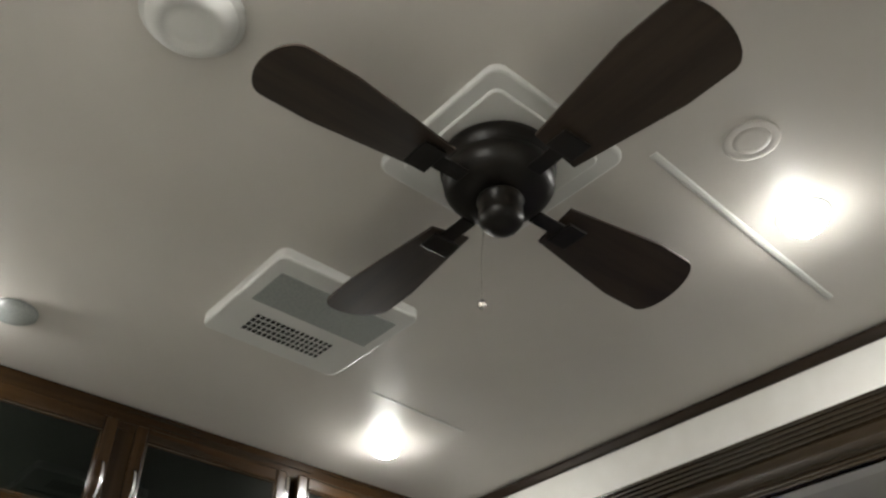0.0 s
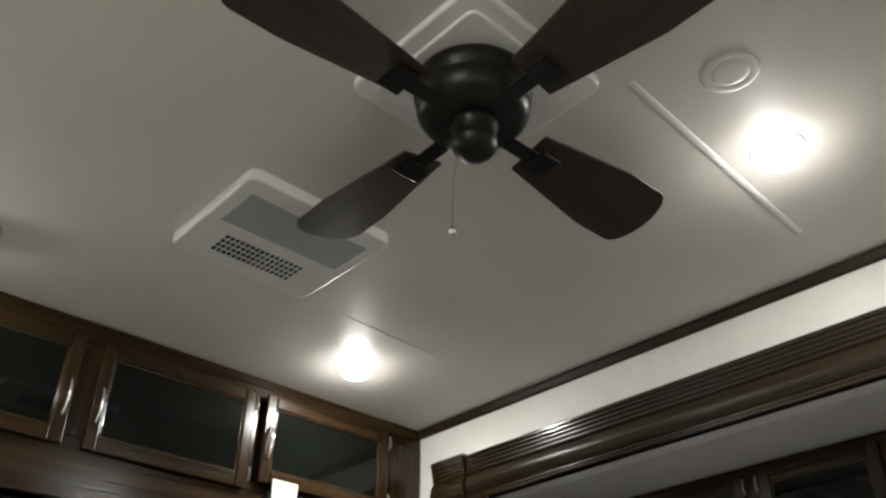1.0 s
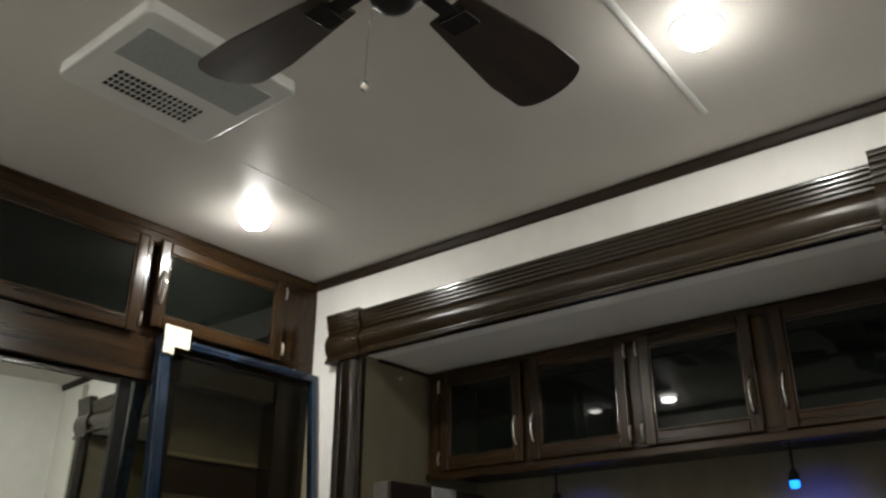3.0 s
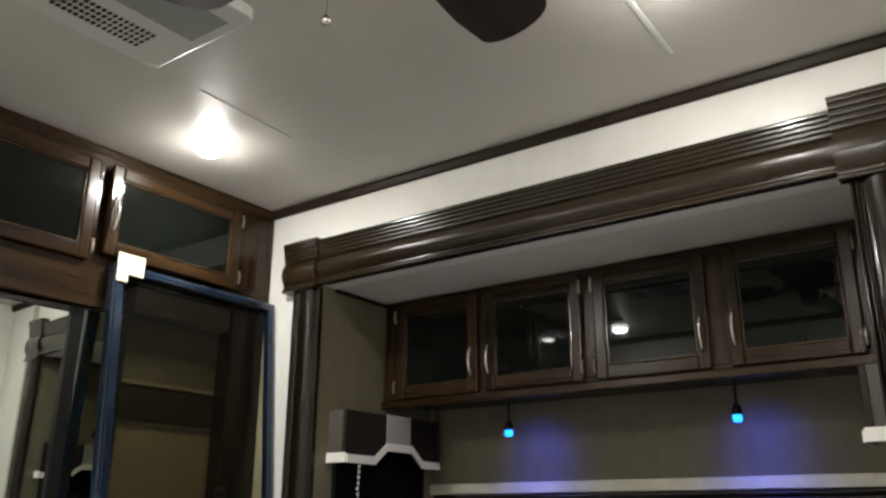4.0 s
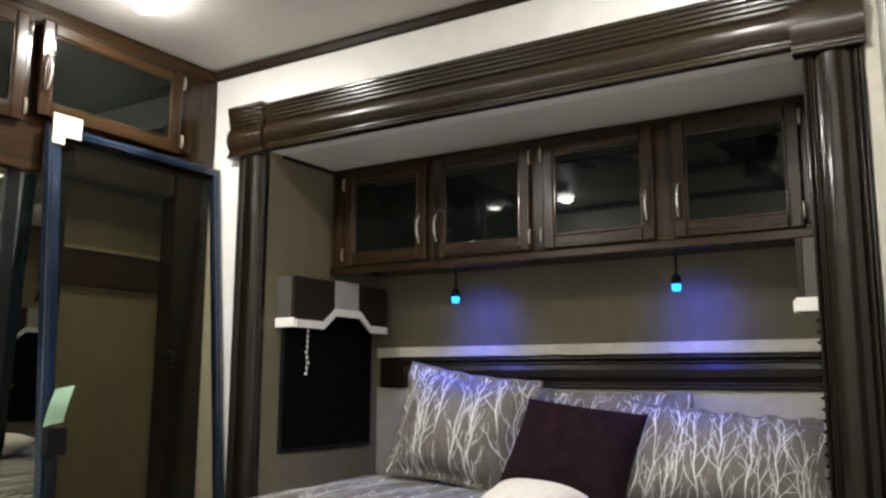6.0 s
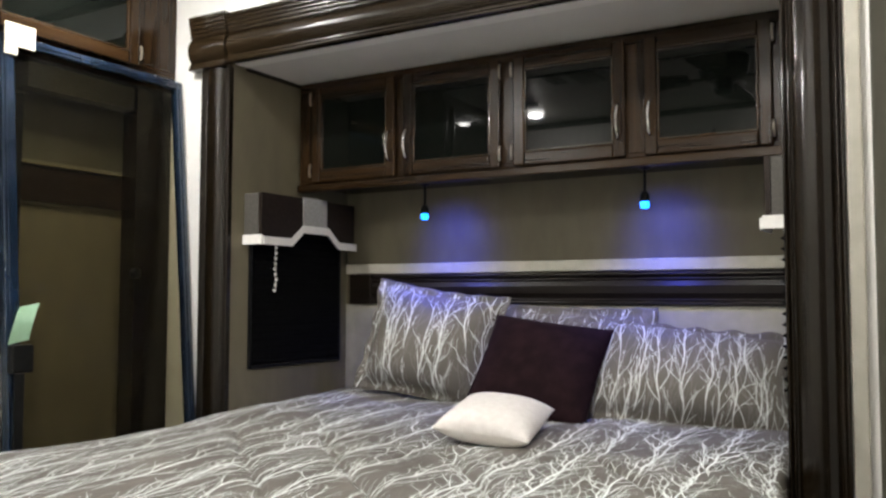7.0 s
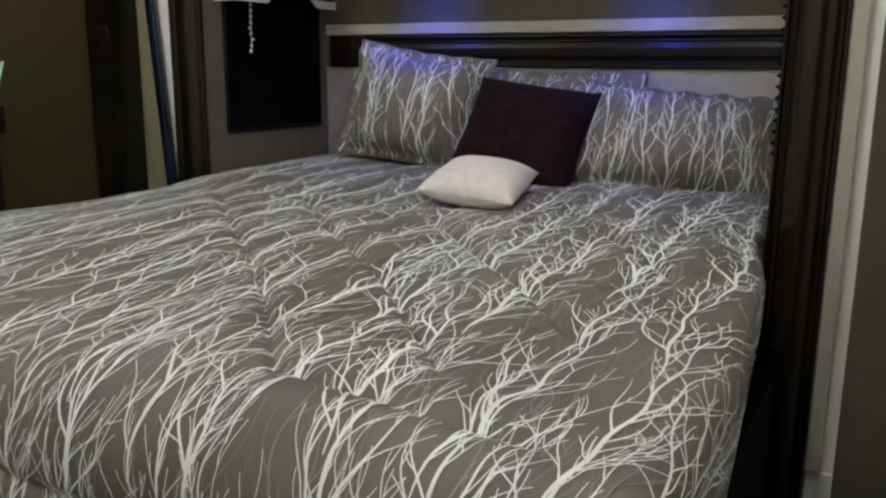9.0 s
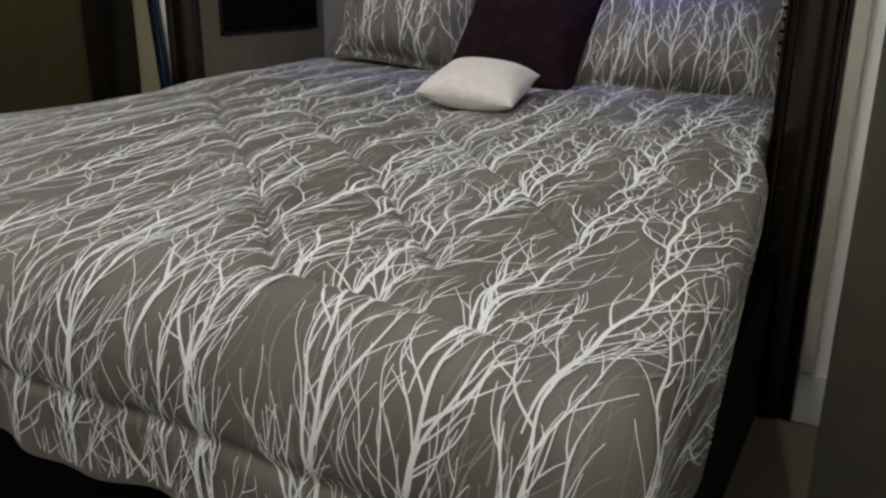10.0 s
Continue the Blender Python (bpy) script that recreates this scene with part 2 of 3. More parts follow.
# cove trim where the slide-out ceiling meets its side wall
tagged(part("trim_slide_corner", box(OL + 0.001, OL + 0.014, YB + T, 2.338, SC - 0.014, SC - 0.001, 0.003), M_ESP_X), "thin dark corner trim in the slide-out", "trim", kind="structure")
tagged(part("trim_slide_corner_east", box(OR - 0.014, OR - 0.001, YB + T, 2.338, SC - 0.014, SC - 0.001, 0.003), M_ESP_X), "thin dark corner trim in the slide-out", "trim", kind="structure")

# ceiling battens over the panel joints
def batten(x, y0, y1, wd2, skew):
    pr = [(-wd2, 0), (-wd2 * 0.7, -wd2 * 0.18), (0, -wd2 * 0.26), (wd2 * 0.7, -wd2 * 0.18), (wd2, 0)]
    return extrude_profile(pr, lambda u, v, s: (x + u + skew * (s - y0), s, CEIL - 0.0005 + v), y0, y1)
for bx, b0, b1, bw, bk in ((-0.526, 0.96, 1.730, 0.010, -0.037), (-1.726, 1.14, 1.52, 0.005, -0.045)):
    tagged(part("trim_batten", batten(bx, b0, b1, bw, bk), M_PLASTIC), "white batten over a ceiling joint", "trim", kind="structure")

# ---- slide-out surround: fascia, end blocks, pilasters ----
FZ0, FZ1 = SC - 0.002, 2.108
def bead(u0, v0, v1, out, n=6):
    """A half-round bead on a moulding, from v0 to v1."""
    return [(u0 + out * math.sin(math.pi * k / n), v0 + (v1 - v0) * (0.5 - 0.5 * math.cos(math.pi * k / n))) for k in range(n + 1)]
def moulding(h):
    pts = [(0, 0)]
    pts += bead(0.026, 0.000, 0.012, 0.005)
    pts += bead(0.021, 0.0124, 0.0254, 0.004)
    n = 12                                   # broad swelling in the middle
    for k in range(n + 1):
        a = k / n
        pts.append((0.018 + 0.018 * math.sin(math.pi * a) ** 0.8, 0.026 + (h * 0.60 - 0.026) * a))
    v = h * 0.60 + 0.001
    w = (h - v) / 5
    for k in range(5):
        pts += bead(0.021 + 0.0030 * k, v + w * k + 0.0004, v + w * (k + 1) - 0.0004, 0.0022)
    pts.append((0, h))
    return pts

sur = empty("slide_out_surround", ((OL + OR) / 2, YB, 0), "glossy espresso wood surround of the bed slide-out", "surround")
PROF = moulding(FZ1 - FZ0)
part("fascia", shifted(extrude_profile(PROF, lambda u, v, s: (s, YB - 0.001 - u, FZ0 + v), OL - 0.004, OR - 0.028), sur.location), M_ESP_X, sur, "long moulded fascia with ridged edges")
for x0, x1, dz0, dz1 in ((OL - 0.177, OL - 0.006, -0.010, 0.008), (OR - 0.026, OR + 0.138, -0.022, 0.030)):
    b = extrude_profile([(u + 0.010, v) for u, v in moulding(FZ1 - FZ0 + dz1 - dz0)][1:-1] + [(0, FZ1 - FZ0 + dz1 - dz0), (0, 0)],
                        lambda u, v, s: (s, YB - 0.001 - u, FZ0 + dz0 + v), x0, x1)
    part("end_block", shifted(b, sur.location), M_ESP_X, sur)
def pil(w):
    pts = [(0, 0)]
    pts += bead(0.016, 0.000, 0.010, 0.006) + bead(0.014, 0.012, 0.020, 0.005)
    n = 12
    for k in range(n + 1):
        a = k / n
        pts.append((0.012 + 0.020 * math.sin(math.pi * a) ** 0.7, 0.024 + (w - 0.048) * a))
    pts += bead(0.014, w - 0.020, w - 0.012, 0.005) + bead(0.016, w - 0.010, w, 0.006)
    pts.append((0, w))
    return pts
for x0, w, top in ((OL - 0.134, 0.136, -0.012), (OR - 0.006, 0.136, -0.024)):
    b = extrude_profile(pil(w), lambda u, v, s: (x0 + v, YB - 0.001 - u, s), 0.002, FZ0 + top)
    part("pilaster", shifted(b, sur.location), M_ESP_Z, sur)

# ---- cabinet doors ----
def frame_door(name, w, h, parent, xf, mats, fw=0.043, th=0.02):
    """A framed glass door: across u (0..w), up v (0..h), out d; xf(u, d, v) gives its place under parent."""
    def bx(u0, u1, v0, v1, d0, d1, bev):
        bm = box(u0, u1, d0, d1, v0, v1, bev)
        for v in bm.verts:
            v.co = Vector(xf(*v.co))
        bmesh.ops.recalc_face_normals(bm, faces=bm.faces[:])
        return bm
    mrail, mstile = mats
    door = part(name, bx(0.004, fw, 0.0, h, 0.0, th, 0.005), mstile, parent)
    part("stile", bx(w - fw, w - 0.004, 0.0, h, 0.0, th, 0.005), mstile, door)
    part("rail", bx(fw + 0.0005, w - fw - 0.0005, 0.0, fw, 0.0, th - 0.001, 0.005), mrail, door)
    part("rail", bx(fw + 0.0005, w - fw - 0.0005, h - fw, h, 0.0, th - 0.001, 0.005), mrail, door)
    # sloped inner bead round the pane
    for a, b, c, d in ((fw, w - fw, fw, fw + 0.007), (fw, w - fw, h - fw - 0.007, h - fw), ):
        part("pane_bead", bx(a + 0.001, b - 0.001, c + 0.0005, d, 0.004, th - 0.005, 0.0025), M_BEAD, door)
    for a, b in ((fw, fw + 0.007), (w - fw - 0.007, w - fw)):
        part("pane_bead", bx(a + 0.0005, b, fw + 0.008, h - fw - 0.008, 0.004, th - 0.005, 0.0025), M_BEAD, door)
    part("pane", bx(fw + 0.006, w - fw - 0.006, fw + 0.006, h - fw - 0.006, 0.004, 0.009, 0.0), M_GLASS, door, "smoked black glass pane")
    return door


def handle(parent, xf, u, v0, v1, th=0.02):
    pts = []
    for k in range(13):
        a = k / 12
        pts.append(xf(u, th - 0.002 + 0.028 * math.sin(math.pi * a) ** 0.55, v0 + (v1 - v0) * a))
    return part("handle", tube(pts, 0.0048, 8), M_CHROME, parent, "bright chrome arched pull", True)


def hinge(parent, xf, u, v, th=0.02):
    h = part("hinge", tube([xf(u, th + 0.002, v - 0.024), xf(u, th + 0.006, v - 0.012), xf(u, th + 0.007, v), xf(u, th + 0.006, v + 0.012), xf(u, th + 0.002, v + 0.024)], 0.0042, 8), M_HINGE, parent, "nickel hinge", True)
    return h


# overhead cabinet above the bed
CY, CZ0, CZ1 = 2.305, 1.528, SC - 0.002
oc = empty("overhead_cabinet", (-1.05, CY, CZ0), "walnut-stained overhead cabinet with four smoked glass doors", "cabinet")
CL, CR = OL + 0.015, OR - 0.002
part("body", shifted(box(CL, CR, CY + 0.021, HEAD - 0.001, CZ0 + 0.02, CZ1, 0.001), oc.location), M_BROWN_X, oc)
part("face_rail", shifted(box(CL, CR, CY, CY + 0.0205, CZ1 - 0.035, CZ1, 0.002), oc.location), M_BROWN_X, oc)
part("face_rail", shifted(box(CL, CR, CY, CY + 0.0205, CZ0 + 0.0205, CZ0 + 0.035, 0.002), oc.location), M_BROWN_X, oc)
part("light_rail", shifted(box(CL - 0.005, CR, CY - 0.012, CY + 0.03, CZ0 - 0.008, CZ0 + 0.0195, 0.004), oc.location), M_BROWN_X, oc)
DOORS = [(-1.918, -1.538, 1), (-1.512, -1.124, 0), (-1.084, -0.700, 1), (-0.650, -0.276, 0)]
edges = [CL, -1.918, -1.538, -1.512, -1.124, -1.084, -0.700, -0.650, -0.276, CR]
for k in range(0, 10, 2):
    part("face_stile", shifted(box(edges[k] - (0.008 if k else 0), edges[k + 1] + (0.008 if k < 8 else 0), CY + 0.0003, CY + 0.0205, CZ0 + 0.0355, CZ1 - 0.0355, 0.001), oc.location), M_BROWN_Z, oc)
for x0, x1, hand in DOORS:
    dz0, dz1 = CZ0 + 0.022, CZ1 - 0.024
    xf = (lambda u, d, v, x0=x0, dz0=dz0: Vector((x0 + u, CY - 0.001 - d, dz0 + v)) - oc.location)
    w = x1 - x0
    door = frame_door("door", w, dz1 - dz0, oc, xf, (M_BROWN_X, M_BROWN_Z))
    handle(door, xf, w - 0.024 if hand else 0.024, 0.055, 0.165)
    for v in (0.045, dz1 - dz0 - 0.045):
        hinge(door, xf, 0.001 if hand else w - 0.001, v)

# two small blue reading lamps under it
def reading_lamp(x, y):
    loc = Vector((x, y, CZ0 - 0.0))
    r = empty("reading_lamp", loc, "small black pendant reading lamp glowing blue under the overhead cabinet", "lamp", "reading lamps over the bed")
    part("mount", lathe([(0, 0.018), (0.020, 0.018), (0.020, 0.006), (0.012, 0.0), (0, 0.0)], 20), M_BLACK, r, "", True)
    part("stem", tube([(0, 0, 0.004), (0.001, 0, -0.03), (0, 0, -0.072)], 0.0045, 10), M_BLACK, r, "", True)
    part("socket", lathe([(0, -0.066), (0.008, -0.068), (0.015, -0.080), (0.017, -0.100), (0, -0.1005)], 20), M_BLACK, r, "", True)
    part("lens", lathe([(0, -0.101), (0.0135, -0.1012), (0.0145, -0.108), (0.0138, -0.118), (0.010, -0.1225), (0, -0.1235)], 20), M_BLUELED, r, "glowing blue lens", True)
    for glow, power, cone, aim in (("blue_spot", 2.5, 104, (x + 0.01, HEAD, CZ0 - 0.200)), ("blue_downlight", 6.0, 130, (x, y + 0.05, CZ0 - 0.6))):
        ld = bpy.data.lights.new(glow, 'SPOT')
        ld.energy, ld.color, ld.shadow_soft_size, ld.spot_size, ld.spot_blend = power, (0.06, 0.09, 1.0), 0.012, radians(cone), 1.0
        new(glow, ld).matrix_world = look((x, y, CZ0 - 0.136), aim)
for lx in (-1.503, -0.688):
    reading_lamp(lx, 2.43)

# headboard band on the head wall
hb = empty("headboard_rail", (-1.05, HEAD, 1.10), "dark moulded wooden headboard rail with ridged edges", "headboard")
prh = [(0, 0)] + bead(0.014, 0.000, 0.010, 0.006) + bead(0.013, 0.013, 0.021, 0.005) + [(0.014, 0.026), (0.020, 0.040), (0.021, 0.065), (0.015, 0.080)] + bead(0.014, 0.084, 0.094, 0.006) + bead(0.016, 0.097, 0.114, 0.008) + [(0, 0.116)]
part("rail", shifted(extrude_profile(prh, lambda u, v, s: (s, HEAD - 0.001 - u, 1.098 + v), -1.862, OR - 0.004), hb.location), M_HEAD, hb)
part("end_cap", shifted(box(-1.968, -1.863, HEAD - 0.026, HEAD - 0.001, 1.094, 1.215, 0.003), hb.location), M_HEAD, hb)
tagged(part("trim_pale_band", box(OL + 0.001, OR - 0.001, HEAD - 0.010, HEAD - 0.001, 1.216, 1.256, 0.003), M_ENTRY), "pale horizontal band above the headboard rail", "trim", kind="structure")
tagged(part("trim_pale_panel", box(OL + 0.001, OR - 0.001, HEAD - 0.006, HEAD - 0.001, 0.001, 1.095), M_ENTRY), "pale panel below the headboard rail", "trim", kind="structure")

# ---- side windows with valances and black pleated shades ----
def window_side(name, xw, sgn):
    y0, y1 = 2.057, 2.560
    zt, zb = 1.42, 0.880
    w = empty(name, (xw, (y0 + y1) / 2, zb), "side window covered by a black pleated shade", "window", kind="structure")
    X = lambda d: xw + sgn * d
    def bx(d0, d1, a, b, c, e, bev=0.0):
        return shifted(box(min(X(d0), X(d1)), max(X(d0), X(d1)), a, b, c, e, bev), w.location)
    part("window_frame", bx(0.001, 0.012, y0 - 0.012, y0, zb - 0.012, zt, 0.003), M_BLACK, w)
    part("window_frame", bx(0.001, 0.012, y1, y1 + 0.012, zb - 0.012, zt, 0.003), M_BLACK, w)
    part("window_sill", bx(0.001, 0.014, y0, y1, zb - 0.012, zb, 0.003), M_BLACK, w)
    bm = bmesh.new()
    n = 40
    pleat = 0.004 if sgn > 0 else 0.022
    prev = None
    for k in range(n + 1):
        z = zb + 0.002 + (zt - zb) * k / n
        d = 0.010 + (pleat if k % 2 else 0.0)
        row = [bm.verts.new(Vector((X(d), y, z)) - w.location) for y in (y0 + 0.004, y1 - 0.004)] + [bm.verts.new(Vector((X(0.004), y, z)) - w.location) for y in (y1 - 0.004, y0 + 0.004)]
        if prev:
            for i in range(4):
                bm.faces.new((prev[i], prev[(i + 1) % 4], row[(i + 1) % 4], row[i]))
        prev = row
    bmesh.ops.recalc_face_normals(bm, faces=bm.faces[:])
    part("pleated_shade", bm, M_SHADE, w, "black pleated fabric shade, drawn down")
    return w
window_side("window_1", OL, 1)
window_side("window_2", OR, -1)

def valance(xw, sgn, p, zb):
    y0, y1, zt = 2.02, 2.560, zb + 0.170
    v = empty("window_valance", (xw, (y0 + y1) / 2, zb), "dark brown padded window valance with grey centre strip and white piping", "valance", "valances over the bed windows")
    X = lambda d: xw + sgn * d
    # scalloped lower edge, rising under the centre strip
    ym = 2.308
    low = [(y0, 0.0), (ym - 0.140, 0.0), (ym - 0.072, 0.052), (ym + 0.072, 0.052), (ym + 0.140, 0.0), (y1, 0.0)]
    pts = [(y, zb + dz) for y, dz in low] + [(y1, zt), (y0, zt)]
    bm = extrude_profile(pts, lambda a, b, s: Vector((X(s), a, b)) - v.location, p - 0.014, p)
    part("front_board", bm, M_VALDARK, v)
    def bx(d0, d1, a, b, c, e, bev=0.004):
        return shifted(box(min(X(d0), X(d1)), max(X(d0), X(d1)), a, b, c, e, bev), v.location)
    part("side_board", bx(0.001, p - 0.0145, y0, y0 + 0.014, zb, zt), M_VALSIDE, v, "taupe woven side return")
    part("side_board", bx(0.001, p - 0.0145, y1 - 0.014, y1, zb, zt), M_VALSIDE, v, "taupe woven side return")
    part("top_board", bx(0.001, p - 0.0145, y0 + 0.0145, y1 - 0.0145, zt - 0.014, zt), M_VALDARK, v)
    part("centre_strip", bx(p + 0.0005, p + 0.006, ym - 0.070, ym + 0.070, zb + 0.053, zt + 0.003, 0.002), M_VALGREY, v, "grey woven centre strip")
    # white piping strips along the lower edge
    pr = []
    for (a, da), (b, db) in zip(low, low[1:]):
        q = [(a, zb + da - 0.012), (b, zb + db - 0.012), (b, zb + db + 0.016), (a, zb + da + 0.016)]
        part("piping", extrude_profile(q, lambda y, z, s: Vector((X(s), y, z)) - v.location, p + 0.0062, p + 0.013), M_PIPING, v, "white piping")
    part("piping", bx(0.002, p + 0.006, y0 - 0.008, y0 - 0.0005, zb - 0.012, zb + 0.022, 0.002), M_PIPING, v, "white piping")
valance(OL, 1, 0.085, 1.318)
valance(OR, -1, 0.060, 1.306)
cord = empty("shade_cord", (OL + 0.075, 2.105, 1.31), "white beaded pull cord hanging from the shade", "cord")
for k in range(9):
    part("bead", lathe([(0, -0.006), (0.0045, -0.003), (0.0045, 0.003), (0, 0.006)], 8), M_PIPING, cord).location = (0.004 * math.sin(k * 1.3), 0.003 * math.cos(k * 2.1), -0.012 - 0.019 * k)
part("cord", tube([(0, 0, 0.01), (0, 0, -0.17)], 0.0012, 6), M_PIPING, cord)

# partition beside the entry, near the slide-out; its shade is in the panel colour
tagged(part("wall_partition", box(0.014, XR, 1.25, 1.30, 0, CEIL, 0.004), M_PART), "partition end beside the bed, its shade put into a dark olive colour", "wall", kind="structure")

# ---- wardrobe across the end of the room ----
WB = 1.748
wd = empty("wardrobe", (XL, 0.6, WB), "walnut-stained upper wardrobe with smoked glass doors", "wardrobe")
part("body", shifted(box(-3.03, XL - 0.021, YF + 0.001, YB - 0.002, 1.86, CEIL - 0.002), wd.location), M_BROWN_Y, wd)
part("face_rail", shifted(box(XL - 0.0205, XL, YF + 0.001, YB - 0.002, 2.205, CEIL - 0.002, 0.002), wd.location), M_BROWN_Y, wd)
part("face_rail", shifted(box(XL - 0.0205, XL, YF + 0.001, 1.275, WB, 1.925, 0.002), wd.location), M_BROWN_Y, wd)
part("face_rail", shifted(box(XL - 0.0205, XL, 1.2755, YB - 0.002, 1.86, 1.945, 0.002), wd.location), M_BROWN_Y, wd)
WDOORS = [(1.222, 1.772, 0), (0.642, 1.192, 0), (0.085, 0.592, 1), (-0.385, 0.050, 0)]
for y0, y1 in ((1.745, YB - 0.002), (1.160, 1.250), (0.560, 0.672), (0.020, 0.115), (YF + 0.001, -0.355)):
    part("face_stile", shifted(box(XL - 0.0205, XL - 0.0003, y0, y1, 1.9455 if y0 > 1.7 else 1.9255, 2.2045, 0.001), wd.location), M_BROWN_Z, wd)
for i, (y0, y1, hand) in enumerate(WDOORS):
    dz0, dz1 = 1.888 if i else 1.918, 2.226
    out = 0.012 if i == 0 else 0.001
    xf = (lambda u, d, v, y0=y0, dz0=dz0, out=out: Vector((XL + out + d, y0 + u, dz0 + v)) - wd.location)
    w = y1 - y0
    door = frame_door("door", w, dz1 - dz0, wd, xf, (M_BROWN_Y, M_BROWN_Z), 0.044)
    handle(door, xf, w - 0.024 if hand else 0.024, 0.075, 0.195)
    for v in (0.045, dz1 - dz0 - 0.045):
        hinge(door, xf, 0.001 if hand else w - 0.001, v)

# mirrored sliding door below
mdoor = empty("mirror_door", (XL - 0.03, 1.26, 0.03), "sliding mirrored closet door with dark stiles", "closet door")
part("mirror", shifted(box(XL - 0.034, XL - 0.028, -0.36, 1.181, 0.09, WB - 0.022), mdoor.location), M_MIRROR, mdoor, "clear silver mirror")
part("stile", shifted(box(XL - 0.040, XL - 0.016, 1.1815, 1.222, 0.03, WB - 0.002, 0.003), mdoor.location), M_BLACK, mdoor)
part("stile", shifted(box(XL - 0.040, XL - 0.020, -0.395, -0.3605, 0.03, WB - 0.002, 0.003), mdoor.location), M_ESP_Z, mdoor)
part("rail", shifted(box(XL - 0.040, XL - 0.020, -0.36, 1.181, WB - 0.0215, WB - 0.002, 0.003), mdoor.location), M_ESP_X, mdoor)
part("rail", shifted(box(XL - 0.040, XL - 0.020, -0.36, 1.181, 0.03, 0.0895, 0.003), mdoor.location), M_ESP_X, mdoor)
part("mirror", shifted(box(XL - 0.034, XL - 0.028, 1.2225, 1.352, 0.03, WB - 0.003), mdoor.location), M_MIRROR, mdoor, "clear silver mirror")
part("stile", shifted(box(XL - 0.040, XL - 0.020, 1.3525, 1.380, 0.03, WB - 0.002, 0.003), mdoor.location), M_BLACK, mdoor)
mdoor.rotation_euler = (0, radians(0.4), radians(-3.2))
mdoor.location.x -= 0.012

# closet interior behind the glazed door
cl = empty("closet_lining", (XL - 0.30, 1.6, 0), "shallow closet lining with a shelf and a dark side board", "closet")
def cbox(x0, x1, y0, y1, z0, z1, b=0.002):
    return shifted(box(x0, x1, y0, y1, z0, z1, b), cl.location)
part("back_panel", cbox(XL - 0.130, XL - 0.115, 1.265, YB - 0.003, 0.002, 1.415), M_TAUPE, cl, "taupe back panel")
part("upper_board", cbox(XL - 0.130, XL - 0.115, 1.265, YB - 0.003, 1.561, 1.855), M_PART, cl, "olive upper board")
part("shelf", cbox(XL - 0.130, XL - 0.100, 1.265, YB - 0.003, 1.428, 1.545), M_TRIM, cl, "dark brown shelf board")
part("shelf_lip", cbox(XL - 0.130, XL - 0.092, 1.265, YB - 0.003, 1.546, 1.560), M_TAUPE, cl)
part("cleat", cbox(XL - 0.130, XL - 0.108, 1.265, YB - 0.003, 1.416, 1.427), M_TAUPE, cl)
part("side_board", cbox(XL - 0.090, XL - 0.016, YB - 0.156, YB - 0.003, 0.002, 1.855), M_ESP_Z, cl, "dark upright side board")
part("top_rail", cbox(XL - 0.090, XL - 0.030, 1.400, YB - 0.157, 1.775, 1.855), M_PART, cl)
part("knob", shifted(lathe([(0, 0.0), (0.008, 0.0), (0.008, 0.012), (0.018, 0.016), (0.020, 0.026), (0.012, 0.034), (0, 0.035)], 16), (0, 0, 0)), M_BLACK, cl, "black round knob", True).matrix_local = pose(0.285, 0.190, 1.205, 0, 90, 0)

# glazed door with blue film on its frame
GX = -2.262
gd = empty("glazed_closet_door", (GX, 1.62, 0.03), "tinted glass door framed in blue protective film, leaning against the wardrobe", "closet door")
def gbox(y0, y1, z0, z1, x0=0.0, x1=0.03, b=0.003):
    return shifted(box(GX - 0.012 + x0, GX - 0.012 + x1, y0, y1, z0, z1, b), gd.location)
GT = 1.902
for y0, y1 in ((1.262, 1.304), (1.922, 1.952)):
    part("stile", gbox(y0, y1, 0.006, GT), M_BLUE, gd, "stile under blue film")
    part("bead", gbox(y0 + 0.010, y0 + 0.016, 0.03, GT - 0.026, 0.0301, 0.034, 0.0015), M_BLUE, gd)
part("rail", gbox(1.3045, 1.9215, GT - 0.026, GT), M_BLUE, gd, "top rail under blue film")
part("bead", gbox(1.3045, 1.9215, GT - 0.016, GT - 0.011, 0.0301, 0.034, 0.0015), M_BLUE, gd)
part("rail", gbox(1.3045, 1.9215, 0.03, 0.06), M_BLUE, gd, "bottom rail under blue film")
part("pane", gbox(1.3045, 1.9215, 0.0605, GT - 0.0265, 0.010, 0.015, 0.0), M_SMOKE, gd, "tinted glass pane")
for y in (1.40, 1.62, 1.84):
    part("screw", shifted(lathe([(0, 0.006), (0.004, 0.005), (0.006, 0.0), (0, 0.0)], 10), (0, 0, 0)), M_CHROME, gd, "bright screw head").location = (0.004, y - 1.62, GT - 0.03 + 0.0005)
LEAN = 4.75                                  # the door leans, its foot standing out into the room
gd.rotation_euler[1] = radians(-LEAN)
gd.location.x += (GT - 0.03) * math.tan(radians(LEAN))
cg = empty("corner_guard", (GX + 0.02, 1.32, 1.88), "cream card corner guard on the glazed door", "corner guard")
part("guard_plate", shifted(box(GX + 0.0255, GX + 0.031, 1.268, 1.366, 1.862, 1.930, 0.002), cg.location), M_CARD, cg)
part("guard_leg", shifted(box(GX + 0.0255, GX + 0.031, 1.268, 1.310, 1.835, 1.8615, 0.002), cg.location), M_CARD, cg)
LX = GX + 0.081                              # the door face at the latch
bl = empty("door_latch", (LX + 0.02, 1.28, 0.95), "black plastic latch block on the closet door edge", "latch")
part("block", shifted(box(LX + 0.0225, LX + 0.050, 1.257, 1.324, 0.908, 0.988, 0.006), bl.location), M_BLACK, bl)
